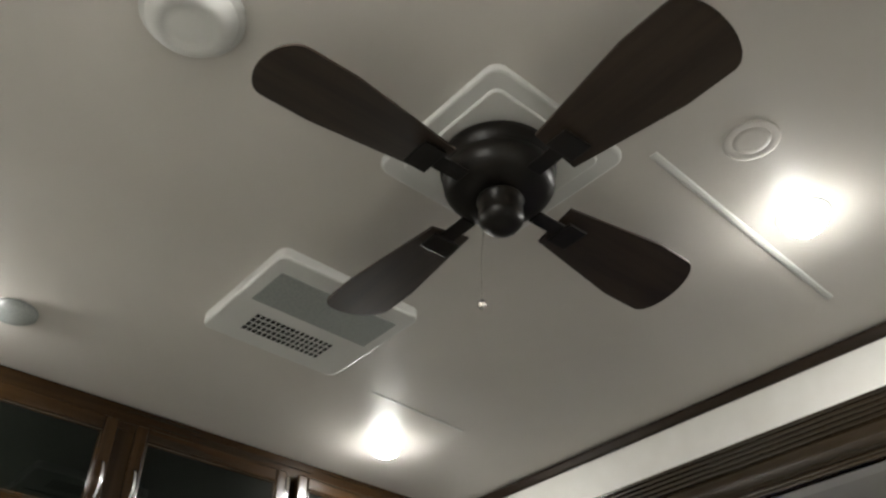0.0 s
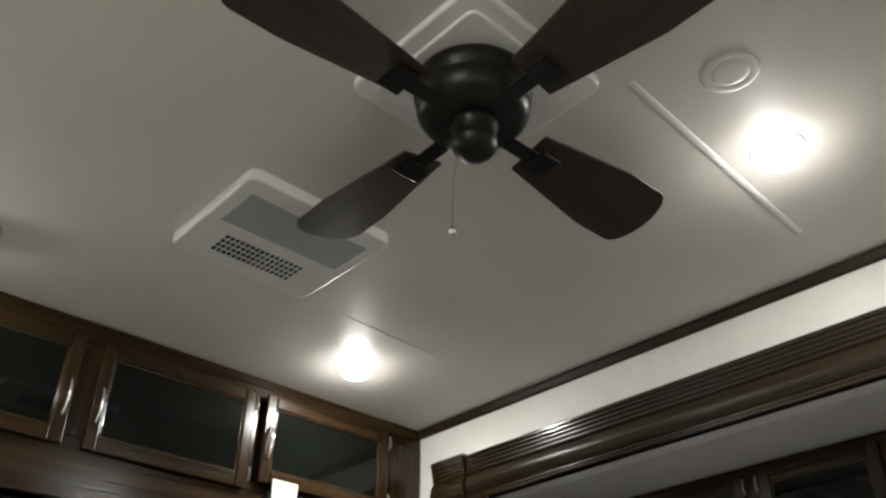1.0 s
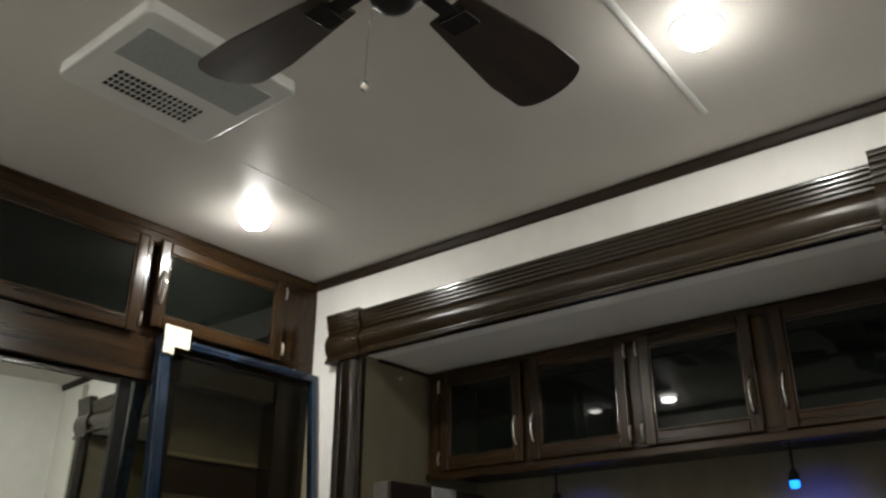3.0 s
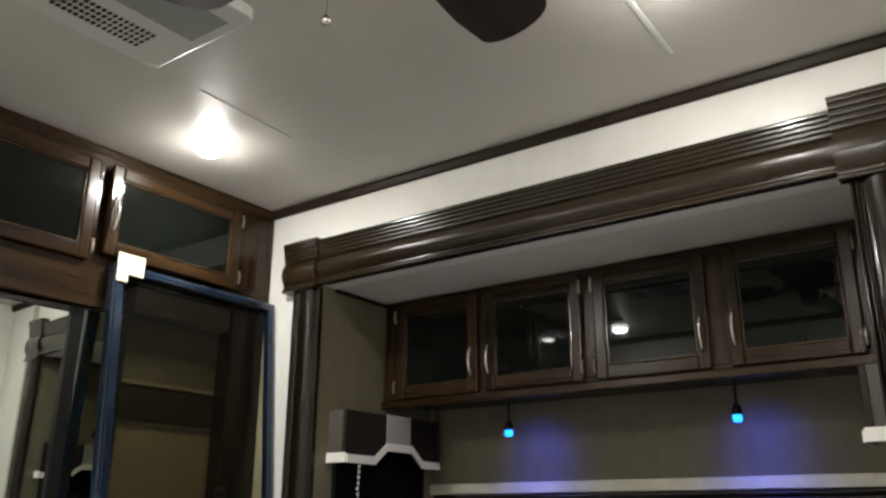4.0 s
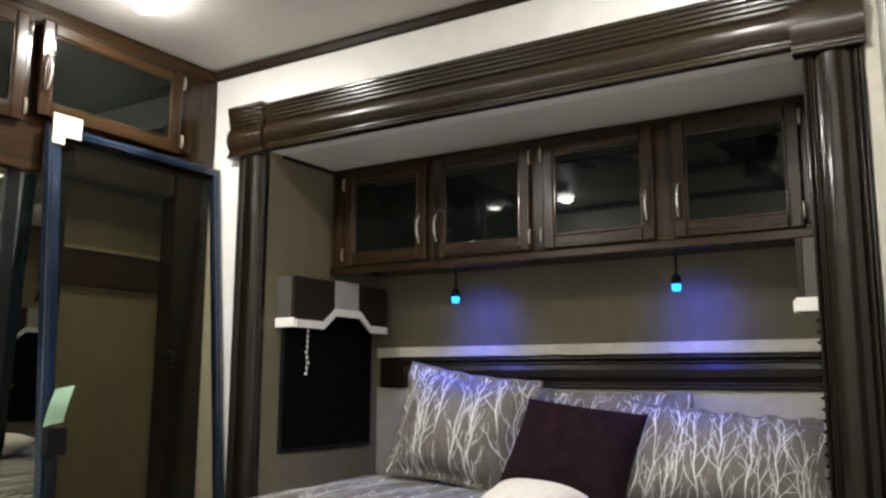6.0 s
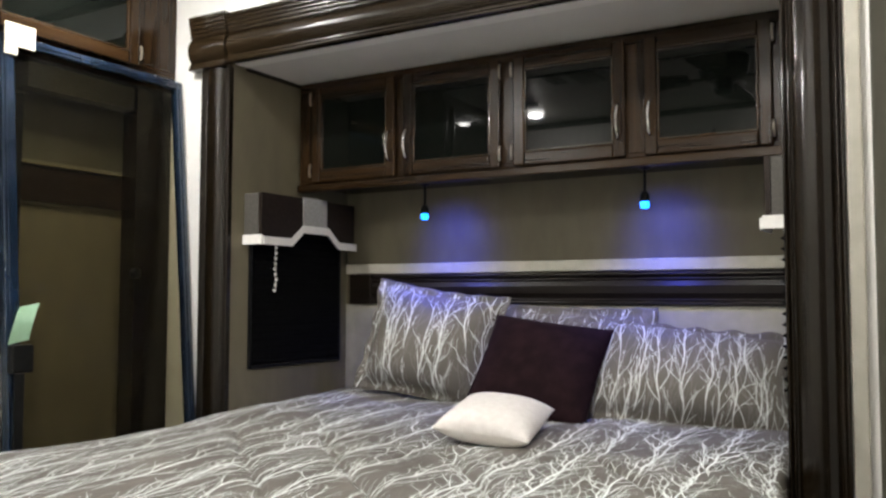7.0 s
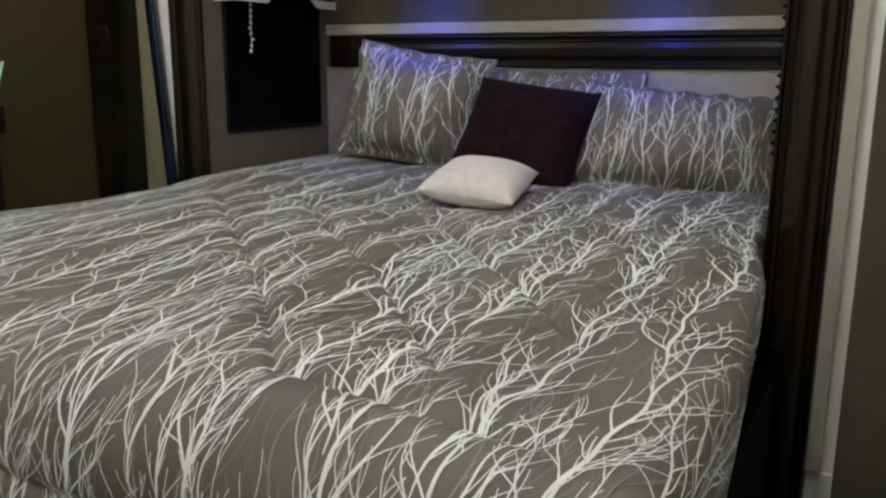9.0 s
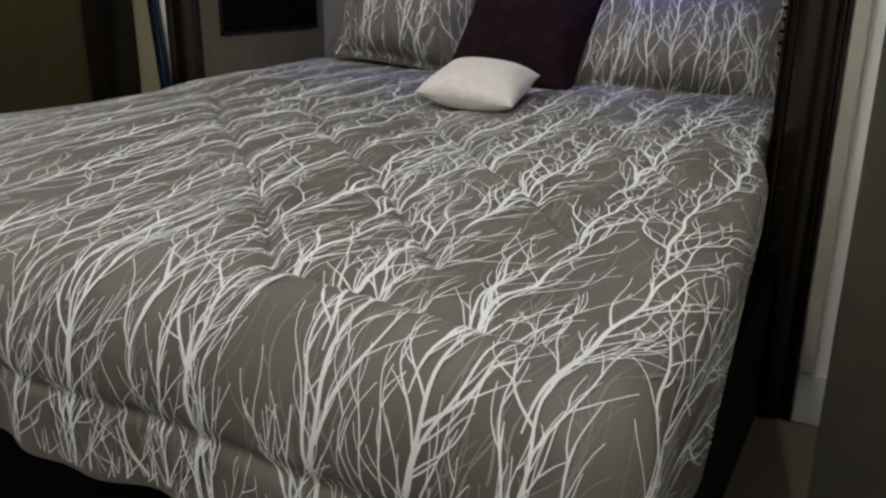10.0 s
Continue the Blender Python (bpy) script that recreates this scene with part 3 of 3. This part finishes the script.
part("strap", shifted(box(LX + 0.0425, LX + 0.050, 1.267, 1.297, 0.55, 0.9075, 0.003), bl.location), M_BLACK, bl)
tg = bmesh.new()
n = 6
rows_ = []
for k in range(n + 1):
    a = k / n
    z = 0.989 + 0.105 * a
    off = 0.030 * a * a
    rows_.append([tg.verts.new(Vector((LX + 0.036 + 0.008 * math.sin(3 * a), y + off, z + 0.012 * q))) for q, y in ((0, 1.252), (1, 1.314))])
for r0, r1 in zip(rows_, rows_[1:]):
    tg.faces.new((r0[0], r0[1], r1[1], r1[0]))
ext = bmesh.ops.extrude_face_region(tg, geom=tg.faces[:])
bmesh.ops.translate(tg, verts=[v for v in ext["geom"] if isinstance(v, bmesh.types.BMVert)], vec=(0.0012, 0, 0))
bmesh.ops.recalc_face_normals(tg, faces=tg.faces[:])
tagged(part("paper_tag", tg, M_TAG), "pale green paper tag stuck above the latch", "tag")

# ---- ceiling fan ----
FX, FY = -0.735, 0.709
fan = empty("ceiling_fan", (FX, FY, CEIL), "dark bronze ceiling fan with four brown blades", "ceiling fan")
def rounded_plate(w, d, h, r, z0, seg=6):
    pts = []
    for cx, cy, a0 in ((w - r, d - r, 0), (-w + r, d - r, 90), (-w + r, -d + r, 180), (w - r, -d + r, 270)):
        for k in range(seg + 1):
            a = radians(a0 + 90 * k / seg)
            pts.append((cx + r * math.cos(a), cy + r * math.sin(a)))
    bm = extrude_profile(pts, lambda u, v, s: (u, v, s), z0 - h, z0)
    bot = [e for e in bm.edges if abs(e.verts[0].co.z - (z0 - h)) < 1e-6 and abs(e.verts[1].co.z - (z0 - h)) < 1e-6]
    bmesh.ops.bevel(bm, geom=bot, offset=min(0.006, h * 0.45), segments=2, affect='EDGES', profile=0.5)
    return bm
part("mounting_plate", rounded_plate(0.183, 0.190, 0.016, 0.03, -0.0008), M_PLASTIC, fan, "square white mounting plate").location = (-0.008, 0.018, 0)
part("inner_plate", rounded_plate(0.145, 0.150, 0.008, 0.02, -0.0172), M_PLASTIC, fan, "raised white inner plate").location = (-0.006, 0.013, 0)
part("motor_housing", lathe([(0, -0.0255), (0.112, -0.0255), (0.119, -0.032), (0.120, -0.046), (0.118, -0.066), (0.111, -0.070), (0.114, -0.074), (0.112, -0.104), (0.104, -0.118), (0.090, -0.128), (0.070, -0.134), (0, -0.135)], 48), M_FANBODY, fan, "dark bronze motor housing", True)
part("switch_cap", lathe([(0, -0.1355), (0.046, -0.1355), (0.048, -0.140), (0.044, -0.146), (0.044, -0.178), (0.045, -0.182), (0.043, -0.192), (0.034, -0.204), (0.020, -0.210), (0, -0.211)], 40), M_FANBODY, fan, "dark bronze switch cap", True)
def blade_mesh():
    bm = bmesh.new()
    out = []
    n = 28
    for k in range(n + 1):
        a = 1 - (1 - k / n) ** 1.6
        r = 0.155 + 0.385 * a
        hw = 0.050 + 0.034 * min(1, a * 1.6)
        if a > 0.88:
            hw *= math.sqrt(max(0.0, 1 - ((a - 0.88) / 0.121) ** 2))
        out.append((r, hw))
    pts = [(r, w) for r, w in out] + [(r, -w) for r, w in reversed(out)]
    A = [bm.verts.new((x, y, 0.003 - 0.22 * y)) for x, y in pts]
    B = [bm.verts.new((x, y, -0.003 - 0.22 * y)) for x, y in pts]
    m = len(pts)
    for i in range(m):
        j = (i + 1) % m
        bm.faces.new((A[i], A[j], B[j], B[i]))
    for i in range(n):
        bm.faces.new((A[i], A[i + 1], A[m - 2 - i], A[m - 1 - i]))
        bm.faces.new((B[i], B[m - 1 - i], B[m - 2 - i], B[i + 1]))
    bmesh.ops.recalc_face_normals(bm, faces=bm.faces[:])
    return bm
def iron_mesh():
    bm = box(0.095, 0.205, -0.018, 0.018, -0.0105, -0.0045, 0.002)
    box(0.165, 0.215, -0.034, 0.034, -0.0165, -0.0105, 0.002, bm=bm)
    return bm
for k in range(4):
    b = part("blade", blade_mesh(), M_BLADE, fan, "dark brown fan blade")
    b.matrix_local = pose(0, 0, -0.118, 0, 0, -2 + 90 * k)
    part("blade_iron", iron_mesh(), M_FANBODY, b, "bronze blade bracket")
part("pull_chain", tube([(-0.035, -0.015, -0.195), (-0.045, -0.015, -0.26), (-0.048, -0.015, -0.355)], 0.0011, 6), M_CHROME, fan, "thin metal pull chain")
part("pull_ball", lathe([(0, 0.012), (0.004, 0.010), (0.008, 0.004), (0.009, -0.002), (0.006, -0.008), (0, -0.011)], 16), M_CHROME, fan, "small chrome pull knob", True).location = (-0.048, -0.015, -0.367)

# ---- air conditioner grille on the ceiling ----
AX, AY = -1.488, 0.752
ac = empty("air_conditioner_grille", (AX, AY, CEIL), "white ceiling air conditioner grille with grey filter panel", "air conditioner")
part("frame", rounded_plate(0.199, 0.211, 0.030, 0.025, -0.0008), M_PLASTIC, ac, "white plastic frame")
part("filter_panel", shifted(box(AX - 0.000, AX + 0.142, AY - 0.175, AY + 0.175, CEIL - 0.0345, CEIL - 0.0312, 0.001), ac.location), M_GREY, ac, "grey filter panel")
for i in range(4):
    for j in range(16):
        hx, hy = AX - 0.060 - 0.0230 * i, AY - 0.120 + 0.0150 * j
        dd = 0.0052 if j < 8 else 0.0042
        part("vent_slot", shifted(box(hx - 0.0075, hx + 0.0075, hy - dd, hy + dd, CEIL - 0.0322, CEIL - 0.0311), ac.location), M_HOLE, ac)

# ---- round ceiling fittings ----
for lx, ly in LIGHTS:
    pl = empty("puck_light", (lx, ly, CEIL), "small round lit ceiling puck light", "ceiling light", "ceiling puck lights")
    part("rim", lathe([(0, -0.0005), (0.062, -0.0005), (0.060, -0.0014), (0, -0.0016)], 40), M_PLASTIC, pl, "white rim", True)
    part("lens", lathe([(0.050, -0.0017), (0.0495, -0.012), (0.046, -0.024), (0.039, -0.033), (0.029, -0.039), (0.016, -0.0425), (0, -0.0435)], 40), M_PUCK, pl, "glowing lens", True)
dm = empty("smoke_alarm", (-0.835, 0.064, CEIL), "white domed round smoke alarm on the ceiling", "smoke alarm")
part("base", lathe([(0, -0.001), (0.092, -0.001), (0.092, -0.010), (0.086, -0.014), (0, -0.0141)], 40), M_PLASTIC, dm, "", True)
part("cover", lathe([(0.080, -0.0145), (0.078, -0.028), (0.064, -0.040), (0.048, -0.044), (0.046, -0.041), (0.030, -0.043), (0, -0.044)], 40), M_PLASTIC, dm, "", True)
part("indicator", lathe([(0, -0.004), (0.003, -0.003), (0.003, 0.0), (0, 0.0)], 8), M_PIPING, dm, "small light indicator", True).location = (0.055, 0.055, -0.0155)
d2 = empty("ceiling_sensor", (-1.985, 0.155, CEIL), "grey-white round ceiling sensor beside a light", "sensor")
part("housing", lathe([(0, -0.001), (0.060, -0.001), (0.060, -0.009), (0.050, -0.016), (0.030, -0.019), (0, -0.020)], 36), M_GREY, d2, "", True)
sp = empty("ceiling_speaker", (-0.368, 1.082, CEIL), "flat round white ceiling speaker with a raised ring", "speaker")
part("ring", lathe([(0, -0.001), (0.058, -0.001), (0.0585, -0.0018), (0.055, -0.0026), (0.042, -0.0028), (0.040, -0.0022), (0, -0.0020)], 48), M_CEIL, sp, "raised ring", True)
part("cone_cover", lathe([(0.0385, -0.0024), (0.037, -0.0032), (0.028, -0.0035), (0, -0.0036)], 40), M_CEIL, sp, "pale cover", True)

# ---- bed ----
bedb = empty("bed", (-1.08, 1.55, 0), "low dark bed platform with a mattress", "bed")
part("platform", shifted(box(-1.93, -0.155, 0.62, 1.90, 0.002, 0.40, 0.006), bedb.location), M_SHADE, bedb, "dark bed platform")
part("mattress", shifted(box(-1.95, -0.27, 0.56, 2.61, 0.402, 0.655, 0.05, None, 4), bedb.location), M_ENTRY, bedb, "pale mattress")

BR, BX, ZT = 0.12, 0.055, 0.748     # edge radius at the foot, at the open side; height of the top
Y0, Y1 = 0.500, 2.605
def ss(e0, e1, x):
    t = np.clip((x - e0) / (e1 - e0), 0, 1)
    return t * t * (3 - 2 * t)
SEAMS = [((-1.62, 1.61), (-0.602, 0.644)), ((-1.36, 1.66), (-0.429, 0.744)), ((-0.95, 1.62), (-0.315, 0.918)), ((-0.60, 1.72), (-0.27, 1.32)), ((-0.602, 0.644), (-0.25, 0.650))]
def waves(x, y):
    return (np.sin(3.1 * x + 4.7 * y + 0.4) * np.sin(5.3 * x - 3.9 * y + 1.1) * 0.55 + np.sin(11.0 * x + 6.2 * y) * np.sin(8.3 * y - 7.1 * x + 2.0) * 0.30
            + np.sin(23.0 * x - 9.0 * y + 0.7) * np.sin(19.0 * y + 5.0 * x) * 0.15)
def bend(s, R):
    """Run and fall of cloth that goes over an edge of radius R, s metres past where the edge begins."""
    s = np.maximum(s, 0)
    th = np.minimum(s / R, math.pi / 2)
    return R * np.sin(th), R * (1 - np.cos(th)) + np.maximum(s - R * math.pi / 2, 0)
def spread(a, b):
    """The bedspread: a metres across from its middle, b metres up from the foot edge; gives x, y, z."""
    a, b = np.asarray(a, float), np.asarray(b, float)
    ry, fy = bend(-b, BR)
    y = Y0 + BR + np.maximum(b, 0) - ry
    flare = 1 - ss(0.3, 1.75, y)
    xr, xl = -0.070 - 0.125 * ss(0.4, 2.3, y) - 0.03 * ss(1.55, 1.82, y) - 0.035 * (1 - ss(0.45, 1.0, y)), -1.975 - 0.075 * flare
    RX = np.where(a > 0, BX, BR)
    mid, half = (xr + xl) / 2, (xr - xl) / 2 - RX
    over = np.abs(a) - half
    rx, fx = bend(over, RX)
    both = (over > 0) & (b < 0)                 # rounded corner at the foot
    reach = np.maximum(np.hypot(np.maximum(over, 0), np.maximum(-b, 0)), 1e-9)
    share = (np.maximum(over, 0) / reach) ** 2
    rc, fc = bend(reach, RX * share + BR * (1 - share))
    rx = np.where(both, rc * np.maximum(over, 0) / reach, rx)
    y = np.where(both, Y0 + BR - rc * np.maximum(-b, 0) / reach, y)
    fx, fy = np.where(both, fc * np.maximum(over, 0) / reach, fx), np.where(both, fc * np.maximum(-b, 0) / reach, fy)
    x = mid + np.sign(a) * (np.minimum(np.abs(a), half) + rx)
    x = np.where(y > 1.80, np.clip(x, -1.985, -0.216), x)
    z = ZT + 0.012 * ss(1.2, 2.2, y) - 0.040 * (1 - ss(0.45, 1.15, y)) - 0.018 * (np.abs(a) / 0.95) ** 4
    z = z + 0.011 * waves(x, y) + 0.022 * ss(1.5, 2.2, y) * ss(0.35, 0.8, -a)
    for (p, q), (r, s) in SEAMS:
        dx, dy = r - p, s - q
        L = math.hypot(dx, dy)
        u = ((x - p) * dx + (y - q) * dy) / L
        v = (-(x - p) * dy + (y - q) * dx) / L + 0.012 * np.sin(u * 5.0)
        inside = ss(-0.05, 0.04, u) * (1 - ss(L - 0.04, L + 0.05, u))
        z = z + inside * (-0.013 * np.exp(-(v / 0.010) ** 2) + 0.007 * np.exp(-((np.abs(v) - 0.060) / 0.050) ** 2))
    fall = np.where(both, fc, np.maximum(fx, fy))
    ripple = 0.010 * np.sin(x * 17 + 1.0) * ss(0.05, 0.25, fy) + 0.006 * np.sin(x * 41) * ss(0.1, 0.25, fy)
    y = y + ripple
    x = x + np.sign(a) * (0.010 * np.sin(y * 14) + np.where(a > 0, -0.10, 0.12 * ss(0.0, 0.7, flare)) * fx) * ss(0.0, 0.2, fx) * (y < 1.80)
    hem = 0.010 * np.exp(-((fy - 0.165) / 0.012) ** 2)
    y = y + hem
    return np.stack([x, y, z - fall], -1)
HALF, DROP = 0.88, 0.38
NA, NB = 420, 400
aa, bb = np.meshgrid(np.linspace(-HALF - DROP, HALF + DROP, NA), np.linspace(-0.345, Y1 - Y0 - BR, NB))
V = spread(aa, bb).reshape(-1, 3)
idx = np.arange(NA * NB).reshape(NB, NA)
F = np.stack([idx[:-1, :-1], idx[:-1, 1:], idx[1:, 1:], idx[1:, :-1]], -1).reshape(-1, 4)
def sheet(name, verts, faces, material, parent=None, label=""):
    me = bpy.data.meshes.new(name)
    me.from_pydata(verts.tolist(), [], faces.tolist())
    me.materials.append(material)
    me.polygons.foreach_set("use_smooth", [True] * len(me.polygons))
    me.update()
    ob = new(name, me)
    if parent:
        ob.parent = parent
    if label:
        ob["label"] = label
    return ob
bs = empty("bedspread", (0, 0, 0), "taupe quilted bedspread printed with white branching twigs", "bedspread")
sheet("cloth", V, F, M_BED, bs)

# twig print: branching strips that lie on the cloth
rng = random.Random(7)
def twig(out, x, y, ang, length, width, depth, lean):
    """One branch that starts at angle ang, bends back towards lean and puts out finer branches on both sides."""
    n = max(5, int(length / 0.013))
    step = length / n
    top = depth > 1
    pts, kids = [(x, y, width * (0.2 if top else 0.75))], []
    phase, amp, pull = rng.uniform(0, 6.28), rng.uniform(0.06, 0.14) if top else rng.uniform(0.09, 0.20), rng.uniform(0.08, 0.15)
    side, gap = rng.choice((-1, 1)), rng.uniform(0.02, 0.05)
    for k in range(1, n + 1):
        a = k / n
        ang += pull * (lean - ang) + amp * math.sin(phase + k * 0.62)
        x -= math.sin(ang) * step
        y += math.cos(ang) * step
        pts.append((x, y, max(0.0012, width * (1 - 0.78 * a ** 0.85) * (min(1.0, 0.2 + 3.2 * a) if top else 1.0))))
        gap -= step
        if depth > 0 and gap < 0 and a < 0.90:
            gap = rng.uniform(0.013, 0.029) if top else rng.uniform(0.028, 0.065)
            kids.append((x, y, ang, a, pts[-1][2], side))
            side = -side if rng.random() < 0.85 else side
    out.append(pts)
    for x, y, an, a, w, sd in kids:
        fine = rng.random()
        if depth > 1 and fine < 0.22:           # a stout fork that rises beside its stem
            grow, thick = rng.uniform(0.45, 0.65), 0.88
        else:
            grow, thick = rng.uniform(0.21, 0.42), 0.62 if fine < 0.60 else 0.44
        twig(out, x, y, an + sd * rng.uniform(0.32, 0.72), length * grow * (1.10 - 0.55 * a), max(0.0024, w * thick), depth - 1, lean + sd * rng.uniform(0.0, 0.20))
def strips(curves, surface, keep, lift):
    P, Fs, base = [], [], 0
    for c in curves:
        m = len(c)
        arr = np.array(c)
        d = np.gradient(arr[:, :2], axis=0)
        d /= np.maximum(np.linalg.norm(d, axis=1, keepdims=True), 1e-9)
        nrm = np.stack([-d[:, 1], d[:, 0]], -1) * arr[:, 2:3] * 0.5
        P.append(np.concatenate([arr[:, :2] - nrm, arr[:, :2] + nrm]))
        ok = keep(arr[:, 0], arr[:, 1])
        for k in range(m - 1):
            if ok[k] and ok[k + 1]:
                Fs.append((base + k, base + k + 1, base + m + k + 1, base + m + k))
        base += 2 * m
    P = np.concatenate(P)
    S = surface(P[:, 0], P[:, 1])
    e = 0.004
    na = surface(P[:, 0] + e, P[:, 1]) - surface(P[:, 0] - e, P[:, 1])
    nb = surface(P[:, 0], P[:, 1] + e) - surface(P[:, 0], P[:, 1] - e)
    N = np.cross(na, nb)
    N /= np.maximum(np.linalg.norm(N, axis=1, keepdims=True), 1e-12)
    return S + N * lift, np.array(Fs)
curves = []
a = -HALF - 0.37
while a < HALF + 0.40:
    b = -0.85 + rng.uniform(0.0, 0.33)
    while b < 2.05:
        twig(curves, a + rng.uniform(-0.018, 0.018), b, rng.uniform(-0.15, 0.15), rng.uniform(0.46, 0.60), rng.uniform(0.0084, 0.0104), 2, rng.uniform(-0.06, 0.06))
        b += rng.uniform(0.27, 0.35)
    a += rng.uniform(0.122, 0.142)
pv, pf = strips(curves, spread, lambda a, b: (np.abs(a) < HALF + 0.372) & (b > -0.338) & (b < Y1 - Y0 - BR - 0.01), 0.0022)
tagged(sheet("twig_print", pv, pf, M_PRINT, bs, "white twig print"), kind="stuff")
faint = []
a = -HALF - 0.36
while a < HALF + 0.40:
    b = -0.70 + rng.uniform(0.0, 0.2)
    while b < 2.0:
        twig(faint, a + rng.uniform(-0.03, 0.03), b, rng.uniform(-0.5, 0.5), rng.uniform(0.24, 0.40), rng.uniform(0.0034, 0.0048), 1, rng.uniform(-0.25, 0.25))
        b += rng.uniform(0.11, 0.17)
    a += rng.uniform(0.075, 0.100)
pv, pf = strips(faint, spread, lambda a, b: (np.abs(a) < HALF + 0.372) & (b > -0.338) & (b < Y1 - Y0 - BR - 0.01), 0.0014)
tagged(sheet("faint_print", pv, pf, M_FAINT, bs, "faint beige twig print"), kind="stuff")

# ---- pillows and cushions ----
def pillow_surface(w, h, th, flange, sgn, seed):
    def f(s, t):
        s, t = np.asarray(s, float), np.asarray(t, float)
        cs, ct = np.clip(s / w, -1, 1), np.clip(t / h, -1, 1)
        d = th * (np.maximum(1 - np.abs(cs) ** 2.6, 0) * np.maximum(1 - np.abs(ct) ** 2.6, 0)) ** 0.55
        d = d + 0.006 * np.sin(9 * s + seed) * np.sin(11 * t + 2 * seed) * np.minimum(d / th * 2, 1) + 0.0015
        ruff = 0.010 * np.sin(s * 60 + seed) * ss(h, h + flange + 1e-6, np.abs(t)) + 0.010 * np.sin(t * 60 + seed) * ss(w, w + flange + 1e-6, np.abs(s))
        x = s * (1 - 0.045 * (1 - ct ** 2) * np.abs(cs) ** 2)
        z = t * (1 - 0.07 * (1 - cs ** 2) * np.abs(ct) ** 2)
        return np.stack([x, (-sgn) * d + (ruff if flange > 0 else 0), z], -1)
    return f
def pillow(name, label, category, m, w, h, th, flange, material, printed, seed, group=""):
    p = empty(name, (0, 0, 0), label, category, group)
    p.matrix_basis = m
    W, H = w + flange, h + flange
    n = 44
    ss_, tt_ = np.meshgrid(np.linspace(-W, W, n), np.linspace(-H, H, n))
    f, g = pillow_surface(w, h, th, flange, 1, seed), pillow_surface(w, h, th, flange, -1, seed)
    A, B = f(ss_, tt_).reshape(-1, 3), g(ss_, tt_).reshape(-1, 3)
    ix = np.arange(n * n).reshape(n, n)
    fa = np.stack([ix[:-1, :-1], ix[:-1, 1:], ix[1:, 1:], ix[1:, :-1]], -1).reshape(-1, 4)
    ring = np.concatenate([ix[0, :-1], ix[:-1, -1], ix[-1, :0:-1], ix[:0:-1, 0]])
    fr = np.stack([ring, ring + n * n, np.roll(ring, -1) + n * n, np.roll(ring, -1)], -1)
    cover = sheet("cover", np.concatenate([A, B]), np.concatenate([fa, fa[:, ::-1] + n * n, fr]), material, p)
    if printed:
        cv = []
        r, t = 0, -H - 0.16
        while t < H - 0.03:
            s = -W - 0.04 + (0.06 if r % 2 else 0)
            while s < W + 0.06:
                twig(cv, s + rng.uniform(-0.03, 0.03), t + rng.uniform(-0.05, 0.05), rng.uniform(-0.3, 0.3), rng.uniform(0.26, 0.36), rng.uniform(0.0058, 0.0076), 2, rng.uniform(-0.1, 0.1))
                s += 0.092
            t += 0.165
            r += 1
        thin, t = [], -H - 0.10
        while t < H - 0.02:
            s = -W
            while s < W:
                twig(thin, s + rng.uniform(-0.03, 0.03), t + rng.uniform(-0.04, 0.04), rng.uniform(-0.5, 0.5), rng.uniform(0.14, 0.24), rng.uniform(0.0028, 0.0040), 1, rng.uniform(-0.3, 0.3))
                s += 0.045
            t += 0.09
        v, fc = strips(thin, f, lambda a, b: (np.abs(a) < W - 0.004) & (np.abs(b) < H - 0.004), 0.0012)
        tagged(sheet("faint_print", v, fc, M_FAINT, p, "faint beige twig print"), kind="stuff")
        v, fc = strips(cv, f, lambda a, b: (np.abs(a) < W - 0.004) & (np.abs(b) < H - 0.004), 0.0016)
        tagged(sheet("twig_print", v, fc, M_PRINT, p, "white twig print"), kind="stuff")
    return p
G_P = "pillows at the head of the bed"
pillow("pillow", "taupe twig-print pillow sham standing behind the others at the headboard", "pillow", pose(-1.055, 2.545, 0.925, -12, 2, 0), 0.33, 0.150, 0.055, 0.030, M_BED, True, 0.3, G_P)
pillow("pillow", "taupe pillow sham with white twig print, tilted against the headboard", "pillow", pose(-1.475, 2.428, 0.958, -15, 8, 6), 0.232, 0.180, 0.105, 0.030, M_BED, True, 1.7, G_P)
pillow("pillow", "taupe twig-print pillow sham leaning far back beside the window", "pillow", pose(-0.565, 2.395, 0.885, -34, 5, 12), 0.312, 0.158, 0.095, 0.030, M_BED, True, 2.9, G_P)
pillow("cushion", "dark plum velvet square cushion propped on the pillows", "cushion", pose(-0.961, 2.210, 0.903, -39, 6.5, 5), 0.194, 0.184, 0.070, 0.0, M_PLUM, False, 0.9)
pillow("cushion", "small cream plush cushion lying on the bedspread", "cushion", pose(-0.914, 1.828, 0.806, -82, 6, 11.4), 0.124, 0.153, 0.055, 0.0, M_CREAM, False, 2.2)
